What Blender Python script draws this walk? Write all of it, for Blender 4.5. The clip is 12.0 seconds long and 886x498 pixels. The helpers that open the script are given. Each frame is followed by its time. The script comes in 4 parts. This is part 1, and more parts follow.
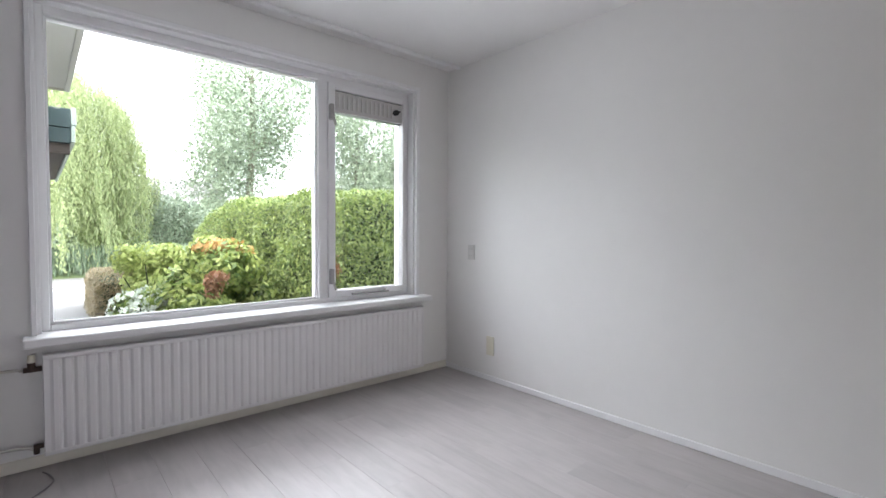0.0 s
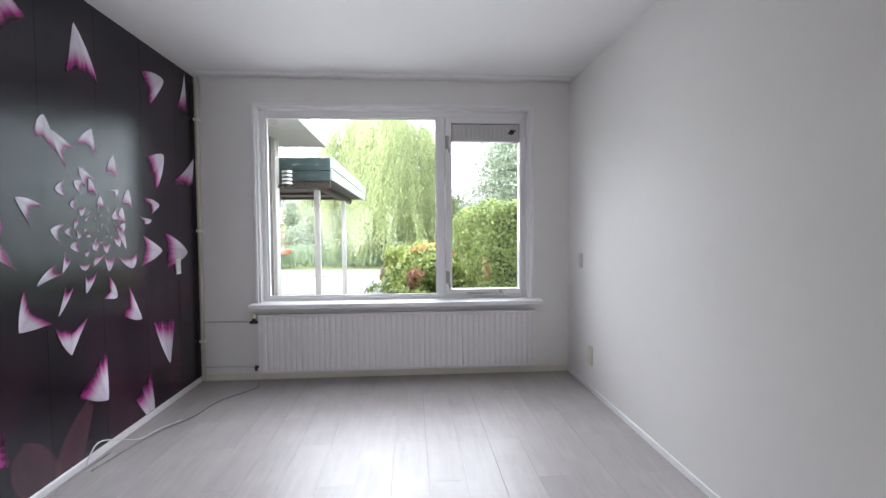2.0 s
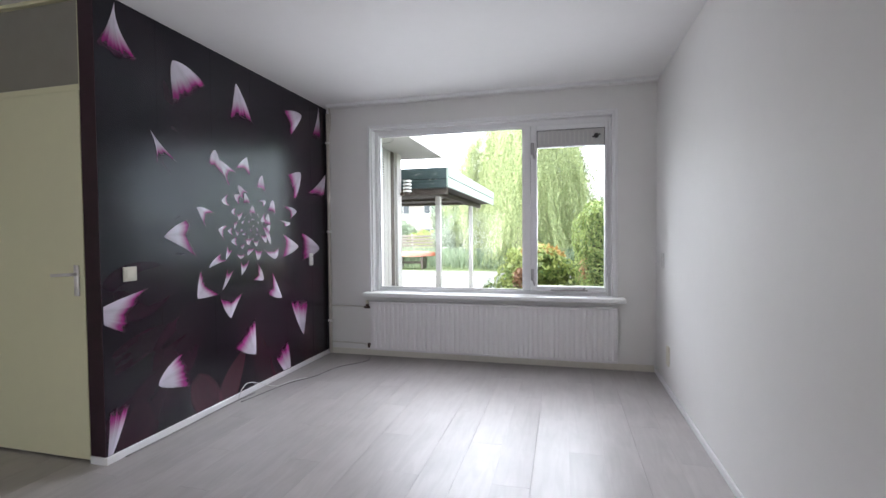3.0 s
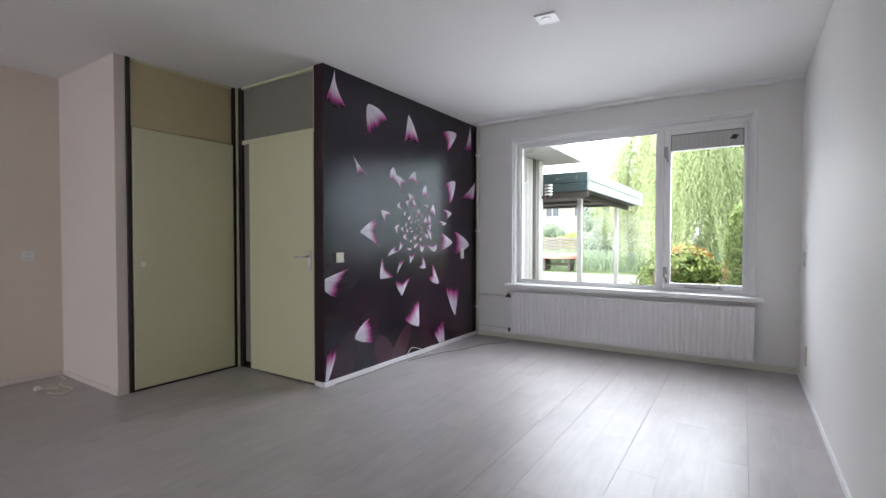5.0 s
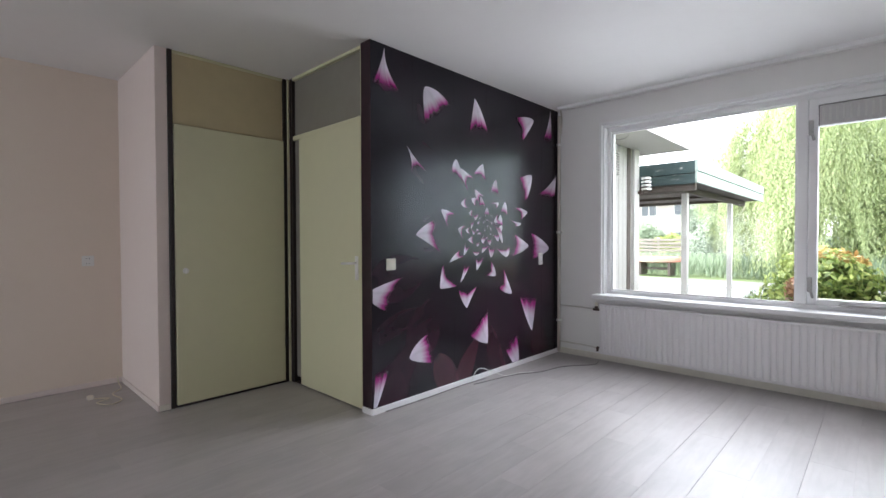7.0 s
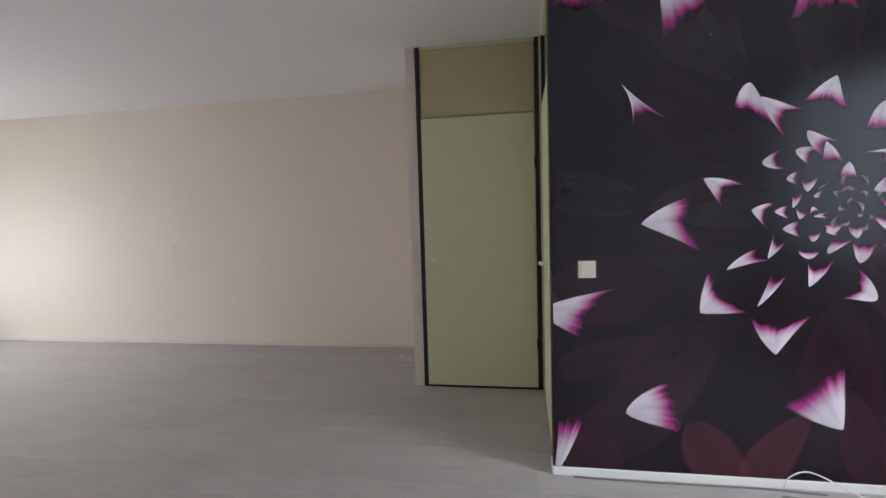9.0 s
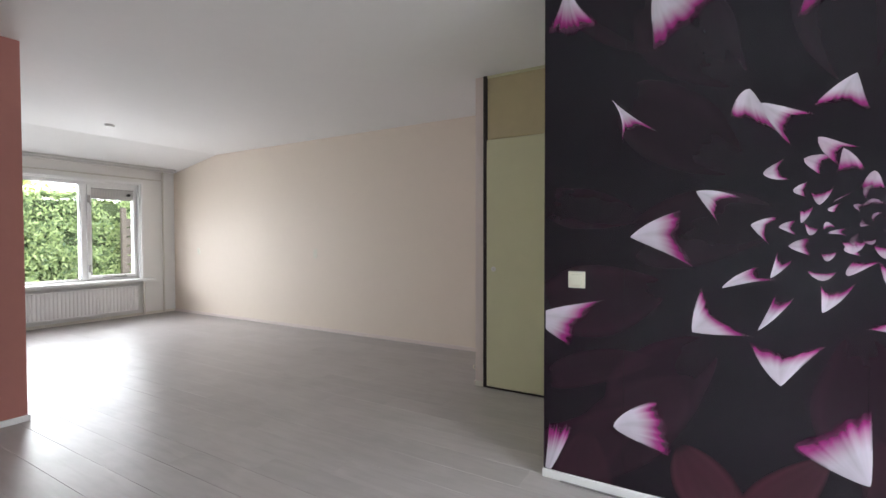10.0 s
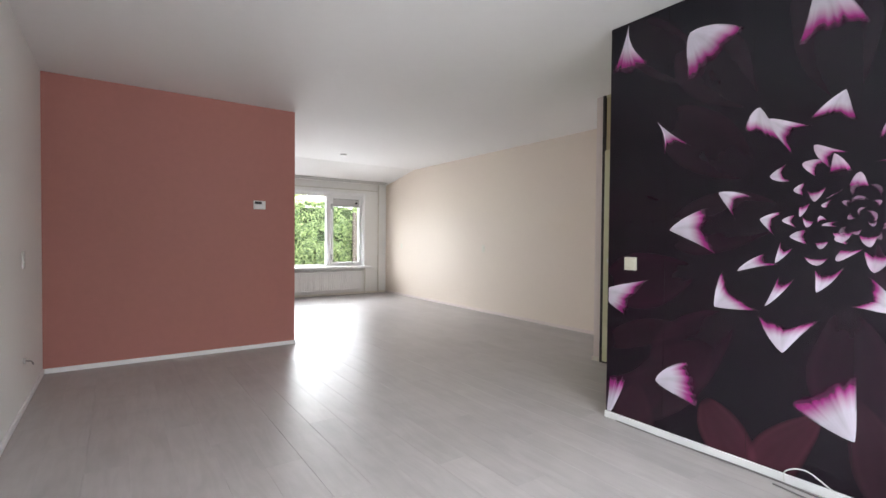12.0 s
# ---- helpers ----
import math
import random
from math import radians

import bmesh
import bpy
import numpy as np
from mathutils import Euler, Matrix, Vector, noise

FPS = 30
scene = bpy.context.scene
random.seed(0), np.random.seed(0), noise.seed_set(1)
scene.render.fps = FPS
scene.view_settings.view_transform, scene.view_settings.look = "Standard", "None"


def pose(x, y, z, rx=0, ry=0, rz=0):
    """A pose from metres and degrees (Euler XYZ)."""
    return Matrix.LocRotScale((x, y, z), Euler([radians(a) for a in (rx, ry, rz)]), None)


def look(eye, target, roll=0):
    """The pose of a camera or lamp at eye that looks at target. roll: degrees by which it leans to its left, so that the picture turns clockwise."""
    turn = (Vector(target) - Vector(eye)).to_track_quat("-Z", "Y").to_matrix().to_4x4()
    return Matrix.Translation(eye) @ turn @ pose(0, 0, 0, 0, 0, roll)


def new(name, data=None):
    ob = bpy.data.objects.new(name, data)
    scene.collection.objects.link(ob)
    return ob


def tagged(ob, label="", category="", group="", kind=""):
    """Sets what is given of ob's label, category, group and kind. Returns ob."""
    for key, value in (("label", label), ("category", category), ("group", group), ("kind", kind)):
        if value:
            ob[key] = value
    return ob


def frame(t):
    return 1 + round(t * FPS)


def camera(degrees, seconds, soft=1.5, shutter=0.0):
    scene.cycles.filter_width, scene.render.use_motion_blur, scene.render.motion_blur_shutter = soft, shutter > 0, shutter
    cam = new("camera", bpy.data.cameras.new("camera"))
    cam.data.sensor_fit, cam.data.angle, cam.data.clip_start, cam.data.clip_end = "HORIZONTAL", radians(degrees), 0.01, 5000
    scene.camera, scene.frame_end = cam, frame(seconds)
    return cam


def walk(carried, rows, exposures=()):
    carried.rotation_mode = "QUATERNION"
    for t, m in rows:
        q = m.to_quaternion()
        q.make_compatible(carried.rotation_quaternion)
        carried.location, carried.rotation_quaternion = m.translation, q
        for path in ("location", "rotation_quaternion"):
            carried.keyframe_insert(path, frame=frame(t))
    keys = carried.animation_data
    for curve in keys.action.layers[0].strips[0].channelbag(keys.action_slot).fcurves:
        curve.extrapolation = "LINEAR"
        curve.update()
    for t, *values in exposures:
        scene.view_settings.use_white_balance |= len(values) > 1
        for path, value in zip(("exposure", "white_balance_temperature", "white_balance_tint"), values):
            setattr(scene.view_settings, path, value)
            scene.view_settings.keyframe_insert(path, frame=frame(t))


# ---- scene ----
cam = camera(87.3, 12.0)
PATH = [
    (0, (0.497, -3.028, 1.186), (1.815, -1.525, 1.11), 0.4),
    (0.5, (0.723, -3.279, 1.198), (1.922, -1.68, 1.125), 0.2),
    (1, (1.017, -3.507, 1.211), (1.921, -1.725, 1.132), 0.1),
    (1.5, (1.517, -3.822, 1.256), (2.006, -1.884, 1.172), -0.2),
    (2, (1.789, -4.053, 1.282), (1.93, -2.06, 1.196), -0.4),
    (2.5, (2.159, -4.198, 1.268), (1.951, -2.211, 1.19), -0.4),
    (3, (2.411, -4.439, 1.238), (1.907, -2.504, 1.177), -0.5),
    (3.5, (2.59, -4.752, 1.258), (1.823, -2.907, 1.183), -0.4),
    (5.3, (2.781, -5.113, 1.173), (1.688, -3.438, 1.129), -0.0),
    (5.5, (2.764, -5.149, 1.169), (1.675, -3.472, 1.122), -0.2),
    (6, (2.735, -5.075, 1.172), (1.616, -3.417, 1.128), -0.2),
    (6.5, (2.615, -4.84, 1.177), (1.398, -3.254, 1.137), -0.2),
    (7, (2.531, -4.449, 1.2), (1.155, -2.999, 1.162), -0.2),
    (7.5, (2.483, -3.978, 1.213), (0.815, -2.874, 1.185), -0.4),
    (7.7, (2.467, -3.846, 1.211), (0.707, -2.895, 1.183), -0.4),
    (9.3, (2.277, -2.332, 1.303), (0.366, -2.913, 1.208), -1.1),
    (9.5, (2.267, -2.146, 1.248), (0.4, -2.86, 1.194), -0.3),
    (10, (2.327, -1.728, 1.236), (0.605, -2.746, 1.19), -0.1),
    (10.5, (2.502, -1.389, 1.23), (0.986, -2.693, 1.187), 0.1),
    (11, (2.622, -1.068, 1.223), (1.367, -2.624, 1.171), -0.1),
    (11.5, (2.673, -0.793, 1.203), (1.519, -2.427, 1.153), 0.1),
    (12, (2.674, -0.6, 1.173), (1.526, -2.238, 1.132), 0.5),
]
walk(cam, [(t, look(eye, target, roll)) for t, eye, target, roll in PATH], [(0, 3.25, 6400, 12), (1.2, 3.24, 6370, 13), (2.5, 3.18, 6340, 13), (5.3, 3.25, 6340, 12), (7.7, 3.33, 6350, 12), (9.3, 3.5, 6500, 10), (11, 3.66, 6540, 10), (12, 3.76, 6580, 10)])

# ---- world and light ----
world = bpy.data.worlds.new("world")
scene.world = world
world.use_nodes = True
wn, wl = world.node_tree.nodes, world.node_tree.links
sky = wn.new("ShaderNodeTexSky")
sky.sky_type = "NISHITA"
sky.sun_disc = False
sky.sun_elevation, sky.sun_rotation = radians(48), radians(250)
sky.dust_density, sky.ozone_density = 4.0, 1.0
cloud = wn.new("ShaderNodeMix")
cloud.data_type = "RGBA"
cloud.inputs[0].default_value = 0.75
cloud.inputs[7].default_value = (9.0, 9.2, 9.6, 1)
wl.new(sky.outputs[0], cloud.inputs[6])
wl.new(cloud.outputs[2], wn["Background"].inputs[0])
wn["Background"].inputs[1].default_value = 0.11
sun = new("sun", bpy.data.lights.new("sun", "SUN"))
sun.data.energy, sun.data.angle, sun.data.color = 0.6, radians(25), (1.0, 0.96, 0.9)
sun.matrix_world = look((0, 0, 10), (4.0, 1.5, 5.0))


def window_light(name, at, aim, w, h, spread, power):
    """Daylight that comes in through a window's opening: an area lamp in the opening."""
    ob = new(name, bpy.data.lights.new(name, "AREA"))
    ob.data.shape, ob.data.size, ob.data.size_y = "RECTANGLE", w, h
    ob.data.spread, ob.data.energy, ob.data.color = radians(spread), power, (0.90, 0.925, 1.0)
    ob.matrix_world = look(at, (at[0] + aim[0], at[1] + aim[1], at[2] + aim[2]))


window_light("north_window_light", (1.67, 0.24, 1.45), (0, -1, 0.42), 2.2, 1.2, 66, 0.95)
window_light("north_window_light", (1.67, 0.24, 1.45), (0, -1, -0.95), 2.2, 1.2, 96, 2.5)
window_light("north_window_light", (1.10, 0.26, 1.50), (1, -0.9, 0), 0.8, 1.4, 75, 0.24)
window_light("north_window_light", (0.95, 0.26, 1.35), (1, -0.3, -0.15), 0.7, 1.2, 80, 0.13)
window_light("north_window_light", (1.45, 0.26, 1.60), (-1, -1.2, -0.30), 1.8, 1.3, 112, 0.60)
window_light("north_window_light", (1.67, 0.24, 1.45), (0, -1, 0), 2.2, 1.4, 180, 0.2)
window_light("south_window_light", (-0.47, -9.95, 1.35), (0.17, 1, 0.08), 2.2, 1.1, 90, 1.5)
window_light("south_window_light", (-0.47, -9.95, 1.35), (0, 1, -0.95), 2.2, 1.1, 88, 0.9)
window_light("south_window_light", (-0.30, -9.95, 1.00), (-1, 1.7, -0.40), 1.5, 0.75, 130, 2.1)
window_light("south_window_light", (-0.47, -9.95, 1.35), (0, 1, 0), 2.2, 1.3, 180, 1.5)


# ---- materials ----
def material(name, color, rough=0.5, metal=0.0, var=0.06, scale=6.0, bump=0.0, bump_scale=60.0, coat=0.0, spec=0.5, island=0.0, stretch=(1, 1, 1)):
    """Principled paint, wood, leaf and so on, with variation at two scales and fine relief."""
    m = bpy.data.materials.new(name)
    m.use_nodes = True
    n, l = m.node_tree.nodes, m.node_tree.links
    p = n["Principled BSDF"]
    co = n.new("ShaderNodeTexCoord")
    mp = n.new("ShaderNodeMapping")
    mp.inputs["Scale"].default_value = stretch
    l.new(co.outputs["Object"], mp.inputs[0])
    big, small = n.new("ShaderNodeTexNoise"), n.new("ShaderNodeTexNoise")
    big.inputs["Scale"].default_value, small.inputs["Scale"].default_value = scale * 0.25, scale * 4
    small.inputs["Detail"].default_value = 4
    l.new(mp.outputs[0], big.inputs[0])
    l.new(mp.outputs[0], small.inputs[0])
    add = n.new("ShaderNodeMath")
    add.operation = "ADD"
    l.new(big.outputs[0], add.inputs[0])
    l.new(small.outputs[0], add.inputs[1])
    last = add.outputs[0]
    if island:
        geo = n.new("ShaderNodeNewGeometry")
        mul = n.new("ShaderNodeMath")
        mul.operation = "MULTIPLY_ADD"
        mul.inputs[1].default_value = island
        l.new(geo.outputs["Random Per Island"], mul.inputs[0])
        l.new(last, mul.inputs[2])
        sub = n.new("ShaderNodeMath")
        sub.operation = "SUBTRACT"
        sub.inputs[1].default_value = island / 2
        l.new(mul.outputs[0], sub.inputs[0])
        last = sub.outputs[0]
    mr = n.new("ShaderNodeMapRange")
    mr.inputs[1].default_value, mr.inputs[2].default_value = 0.6, 1.4
    mr.inputs[3].default_value, mr.inputs[4].default_value = 1 - var, 1 + var
    l.new(last, mr.inputs[0])
    hs = n.new("ShaderNodeVectorMath")
    hs.operation = "SCALE"
    hs.inputs[0].default_value = color
    l.new(mr.outputs[0], hs.inputs["Scale"])
    l.new(hs.outputs[0], p.inputs["Base Color"])
    p.inputs["Roughness"].default_value = rough
    p.inputs["Metallic"].default_value = metal
    p.inputs["Coat Weight"].default_value = coat
    p.inputs["Specular IOR Level"].default_value = spec
    if bump:
        bn, bp = n.new("ShaderNodeTexNoise"), n.new("ShaderNodeBump")
        bn.inputs["Scale"].default_value = bump_scale
        bn.inputs["Detail"].default_value = 5
        bp.inputs["Strength"].default_value, bp.inputs["Distance"].default_value = bump, 0.002
        l.new(mp.outputs[0], bn.inputs[0])
        l.new(bn.outputs[0], bp.inputs["Height"])
        l.new(bp.outputs[0], p.inputs["Normal"])
    return m


def leaf_material(name, dark, light, glow=0.35):
    """Leaves: each its own green, and light comes through them."""
    m = bpy.data.materials.new(name)
    m.use_nodes = True
    n, l = m.node_tree.nodes, m.node_tree.links
    p = n["Principled BSDF"]
    geo, ramp = n.new("ShaderNodeNewGeometry"), n.new("ShaderNodeMix")
    ramp.data_type = "RGBA"
    ramp.inputs[6].default_value, ramp.inputs[7].default_value = (*dark, 1), (*light, 1)
    l.new(geo.outputs["Random Per Island"], ramp.inputs[0])
    l.new(ramp.outputs[2], p.inputs["Base Color"])
    p.inputs["Roughness"].default_value = 0.45
    tr, mx = n.new("ShaderNodeBsdfTranslucent"), n.new("ShaderNodeMixShader")
    l.new(ramp.outputs[2], tr.inputs[0])
    mx.inputs[0].default_value = glow
    l.new(p.outputs[0], mx.inputs[1])
    l.new(tr.outputs[0], mx.inputs[2])
    l.new(mx.outputs[0], n["Material Output"].inputs[0])
    return m


WALL = material("white_wall_paint", (0.84, 0.835, 0.815), 0.62, var=0.012, scale=3, bump=0.22, bump_scale=45)
CEIL = material("ceiling_paint", (0.83, 0.82, 0.81), 0.8, var=0.012, scale=3, bump=0.4, bump_scale=70)
BEIGE = material("beige_wall_paint", (0.79, 0.695, 0.595), 0.62, var=0.012, scale=3, bump=0.5, bump_scale=45)
PINK = material("pale_pink_wall_paint", (0.75, 0.66, 0.62), 0.62, var=0.012, scale=3, bump=0.5, bump_scale=45)
RED = material("terracotta_wall_paint", (0.42, 0.170, 0.142), 0.6, var=0.04, scale=4, bump=0.5, bump_scale=45)
TRIM = material("white_gloss_paint", (0.87, 0.87, 0.87), 0.32, var=0.015, scale=5, bump=0.03, bump_scale=30)
RADI = material("radiator_enamel", (0.84, 0.83, 0.83), 0.3, var=0.02, scale=3)
BASE = material("cream_baseboard_paint", (0.76, 0.735, 0.65), 0.4, var=0.05, scale=6)
DOOR = material("cream_door_paint", (0.665, 0.655, 0.445), 0.42, var=0.02, scale=3, bump=0.15, bump_scale=25)
PANEL = material("beige_panel_paint", (0.56, 0.48, 0.29), 0.5, var=0.05, scale=3)
GREYPANEL = material("grey_glazed_panel", (0.25, 0.24, 0.205), 0.3, var=0.08, scale=2)
BLACK = material("dark_brown_jamb", (0.022, 0.014, 0.012), 0.45, var=0.3, scale=12)
SOCK = material("off_white_socket_plastic", (0.66, 0.655, 0.63), 0.35, var=0.01)
GRILLE = material("ventilation_grille_metal", (0.60, 0.59, 0.58), 0.4, var=0.03)
WORN = material("worn_window_metal", (0.38, 0.37, 0.36), 0.4, metal=0.5, var=0.15)
CREAM = material("cream_plastic", (0.74, 0.71, 0.60), 0.35, var=0.01)
WHITEP = material("white_plastic", (0.80, 0.80, 0.77), 0.3, var=0.01)
DARKP = material("black_plastic", (0.02, 0.02, 0.02), 0.35, var=0.05)
CHROME = material("brushed_metal", (0.80, 0.79, 0.76), 0.3, metal=0.35, var=0.05)
IRON = material("dull_valve_metal", (0.10, 0.07, 0.06), 0.5, metal=0.6, var=0.2)
PIPE = material("painted_pipe", (0.66, 0.64, 0.59), 0.35, var=0.03)
AGED = material("aged_pipe_paint", (0.60, 0.565, 0.50), 0.45, var=0.1)
SUBFLOOR = material("dark_joint", (0.20, 0.19, 0.185), 0.7, var=0.1)
CABLEG = material("grey_cable", (0.22, 0.21, 0.21), 0.4, var=0.05)
CABLEB = material("cream_cable", (0.66, 0.62, 0.48), 0.4, var=0.05)
GREENB = material("dark_green_boards", (0.035, 0.06, 0.062), 0.4, var=0.25, scale=3)
PALEG = material("pale_green_paint", (0.36, 0.42, 0.38), 0.5, var=0.08)
WINGM = material("wing_boards", (0.41, 0.39, 0.37), 0.5, var=0.08, scale=3)
BROWNW = material("weathered_brown_wood", (0.075, 0.058, 0.048), 0.7, var=0.25, scale=4, stretch=(1, 0.2, 1))
OUTWHITE = material("outdoor_white_paint", (0.52, 0.50, 0.475), 0.45, var=0.04, scale=3)
PAVE = material("pale_concrete_paving", (0.145, 0.142, 0.142), 0.8, var=0.12, scale=2, bump=0.4)
ROADM = material("road_asphalt", (0.22, 0.22, 0.22), 0.85, var=0.12, scale=2)
LAWN = material("lawn_ground", (0.085, 0.12, 0.04), 0.9, var=0.3, scale=2)
HOUSEW = material("pale_render", (0.30, 0.265, 0.245), 0.8, var=0.05, scale=2)
ROOFT = material("grey_roof_tiles", (0.16, 0.15, 0.155), 0.7, var=0.2, scale=4)
FENCEM = material("pale_fence_wood", (0.22, 0.185, 0.165), 0.7, var=0.1)
ORANGE = material("orange_hull_paint", (0.30, 0.095, 0.055), 0.4, var=0.1)
GLASSD = material("dark_window_glass", (0.04, 0.05, 0.06), 0.08, var=0.05)
BARK = material("bark", (0.19, 0.165, 0.13), 0.85, var=0.3, scale=8, bump=0.8)
# dark green that carries the shade inside hedges and shrubs in its colour
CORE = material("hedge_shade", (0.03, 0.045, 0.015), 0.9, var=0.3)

HEDGE = leaf_material("hedge_leaves", (0.075, 0.125, 0.035), (0.32, 0.39, 0.13))
DEADL = leaf_material("dead_leaves", (0.24, 0.12, 0.07), (0.42, 0.24, 0.14))
WILLOWM = leaf_material("willow_leaves", (0.22, 0.275, 0.12), (0.42, 0.475, 0.235), 0.4)
ALDERM = leaf_material("alder_leaves", (0.17, 0.22, 0.15), (0.36, 0.42, 0.31))
SHRUBM = leaf_material("shrub_leaves", (0.08, 0.14, 0.035), (0.32, 0.40, 0.12))
LIMEM = leaf_material("lime_leaves", (0.24, 0.3, 0.08), (0.42, 0.48, 0.16))
WHITEF = leaf_material("white_flowers", (0.40, 0.45, 0.36), (0.70, 0.74, 0.66), 0.2)
ORANGEL = leaf_material("orange_new_leaves", (0.36, 0.2, 0.07), (0.55, 0.38, 0.15))
COPPER = leaf_material("copper_hedge_leaves", (0.15, 0.13, 0.07), (0.36, 0.29, 0.18))
REED = leaf_material("reeds", (0.13, 0.18, 0.11), (0.25, 0.32, 0.20))
IVY = leaf_material("ivy_leaves", (0.05, 0.09, 0.035), (0.36, 0.45, 0.19))


def glass_material():
    m = bpy.data.materials.new("window_glass")
    m.use_nodes = True
    n, l = m.node_tree.nodes, m.node_tree.links
    g, t, fr, mx = n.new("ShaderNodeBsdfGlossy"), n.new("ShaderNodeBsdfTransparent"), n.new("ShaderNodeFresnel"), n.new("ShaderNodeMixShader")
    g.inputs["Roughness"].default_value = 0.0
    t.inputs[0].default_value = (0.96, 0.975, 0.965, 1)
    fr.inputs[0].default_value = 1.27
    l.new(fr.outputs[0], mx.inputs[0])
    l.new(t.outputs[0], mx.inputs[1])
    l.new(g.outputs[0], mx.inputs[2])
    l.new(mx.outputs[0], n["Material Output"].inputs[0])
    return m


def plank_material():
    """Grey limed oak laminate: long grain, a tone of its own for each board."""
    m = bpy.data.materials.new("grey_oak_laminate")
    m.use_nodes = True
    n, l = m.node_tree.nodes, m.node_tree.links
    p = n["Principled BSDF"]
    co, oi, mp = n.new("ShaderNodeTexCoord"), n.new("ShaderNodeObjectInfo"), n.new("ShaderNodeMapping")
    mp.inputs["Scale"].default_value = (7, 1.0, 1)
    sh = n.new("ShaderNodeVectorMath")
    sh.operation = "MULTIPLY_ADD"
    sh.inputs[1].default_value = (37, 53, 0)
    l.new(oi.outputs["Random"], sh.inputs[0])
    l.new(co.outputs["Object"], sh.inputs[2])
    l.new(sh.outputs[0], mp.inputs[0])
    grain, blot = n.new("ShaderNodeTexNoise"), n.new("ShaderNodeTexNoise")
    grain.inputs["Scale"].default_value, grain.inputs["Detail"].default_value, grain.inputs["Distortion"].default_value = 3.0, 8, 0.8
    blot.inputs["Scale"].default_value, blot.inputs["Detail"].default_value = 3.5, 3
    l.new(mp.outputs[0], grain.inputs[0])
    l.new(sh.outputs[0], blot.inputs[0])
    ramp = n.new("ShaderNodeValToRGB")
    e = ramp.color_ramp.elements
    e[0].position, e[0].color = 0.32, (0.38, 0.357, 0.348, 1)
    e[1].position, e[1].color = 0.62, (0.425, 0.402, 0.393, 1)
    l.new(grain.outputs[0], ramp.inputs[0])
    a = n.new("ShaderNodeMath")
    a.operation = "MULTIPLY_ADD"
    a.inputs[1].default_value, a.inputs[2].default_value = 0.10, 0.82
    l.new(oi.outputs["Random"], a.inputs[0])
    b = n.new("ShaderNodeMath")
    b.operation = "MULTIPLY_ADD"
    b.inputs[1].default_value = 0.26
    l.new(blot.outputs[0], b.inputs[0])
    l.new(a.outputs[0], b.inputs[2])
    v = n.new("ShaderNodeVectorMath")
    v.operation = "SCALE"
    l.new(ramp.outputs[0], v.inputs[0])
    l.new(b.outputs[0], v.inputs["Scale"])
    l.new(v.outputs[0], p.inputs["Base Color"])
    r = n.new("ShaderNodeMapRange")
    r.inputs[3].default_value, r.inputs[4].default_value = 0.31, 0.43
    p.inputs["Specular IOR Level"].default_value = 0.4
    l.new(grain.outputs[0], r.inputs[0])
    l.new(r.outputs[0], p.inputs["Roughness"])
    bp = n.new("ShaderNodeBump")
    bp.inputs["Strength"].default_value, bp.inputs["Distance"].default_value = 0.25, 0.001
    l.new(grain.outputs[0], bp.inputs["Height"])
    l.new(bp.outputs[0], p.inputs["Normal"])
    return m


def print_material(name, alpha=True):
    """The ink of the mural, from its colour attribute."""
    m = bpy.data.materials.new(name)
    m.use_nodes = True
    n, l = m.node_tree.nodes, m.node_tree.links
    p = n["Principled BSDF"]
    at, tn, mul = n.new("ShaderNodeAttribute"), n.new("ShaderNodeTexNoise"), n.new("ShaderNodeMapRange")
    at.attribute_name = "ink"
    tn.inputs["Scale"].default_value, tn.inputs["Detail"].default_value = 28, 4
    mul.inputs[3].default_value, mul.inputs[4].default_value = 0.9, 1.1
    l.new(tn.outputs[0], mul.inputs[0])
    v = n.new("ShaderNodeVectorMath")
    v.operation = "SCALE"
    l.new(at.outputs["Color"], v.inputs[0])
    l.new(mul.outputs[0], v.inputs["Scale"])
    l.new(v.outputs[0], p.inputs["Base Color"])
    p.inputs["Roughness"].default_value, p.inputs["Specular IOR Level"].default_value = 0.22, 0.46
    p.inputs["Specular Tint"].default_value = (0.78, 0.92, 1.0, 1)
    t, mx = n.new("ShaderNodeBsdfTransparent"), n.new("ShaderNodeMixShader")
    l.new(at.outputs["Alpha"], mx.inputs[0])
    l.new(t.outputs[0], mx.inputs[1])
    l.new(p.outputs[0], mx.inputs[2])
    l.new(mx.outputs[0] if alpha else p.outputs[0], n["Material Output"].inputs[0])
    return m


GLASS = glass_material()
PLANK = plank_material()
INK = print_material("mural_ink")
SHEETM = print_material("mural_print", False)
MURAL = material("mural_dark_paper", (0.0062, 0.0044, 0.0100), 0.24, var=0.0, scale=3, spec=0.4)
MURALEDGE = material("mural_edge_paper", (0.020, 0.005, 0.012), 0.4, var=0.5, scale=3)


# ---- mesh helpers ----
def mesh_of(name, bm, mat, smooth=False):
    me = bpy.data.meshes.new(name)
    bm.to_mesh(me)
    bm.free()
    me.materials.append(mat)
    if smooth:
        me.shade_smooth()
    return me


def part(name, bm, mat, parent, label="", smooth=False):
    """One mesh object under a thing or a part."""
    ob = new(name, mesh_of(name, bm, mat, smooth))
    ob.parent = parent
    if label:
        tagged(ob, label)
    return ob


def empty(name, x, y, z, label="", category="", group="", kind="", rz=0):
    ob = new(name)
    ob.matrix_world = pose(x, y, z, 0, 0, rz)
    return tagged(ob, label, category, group, kind)


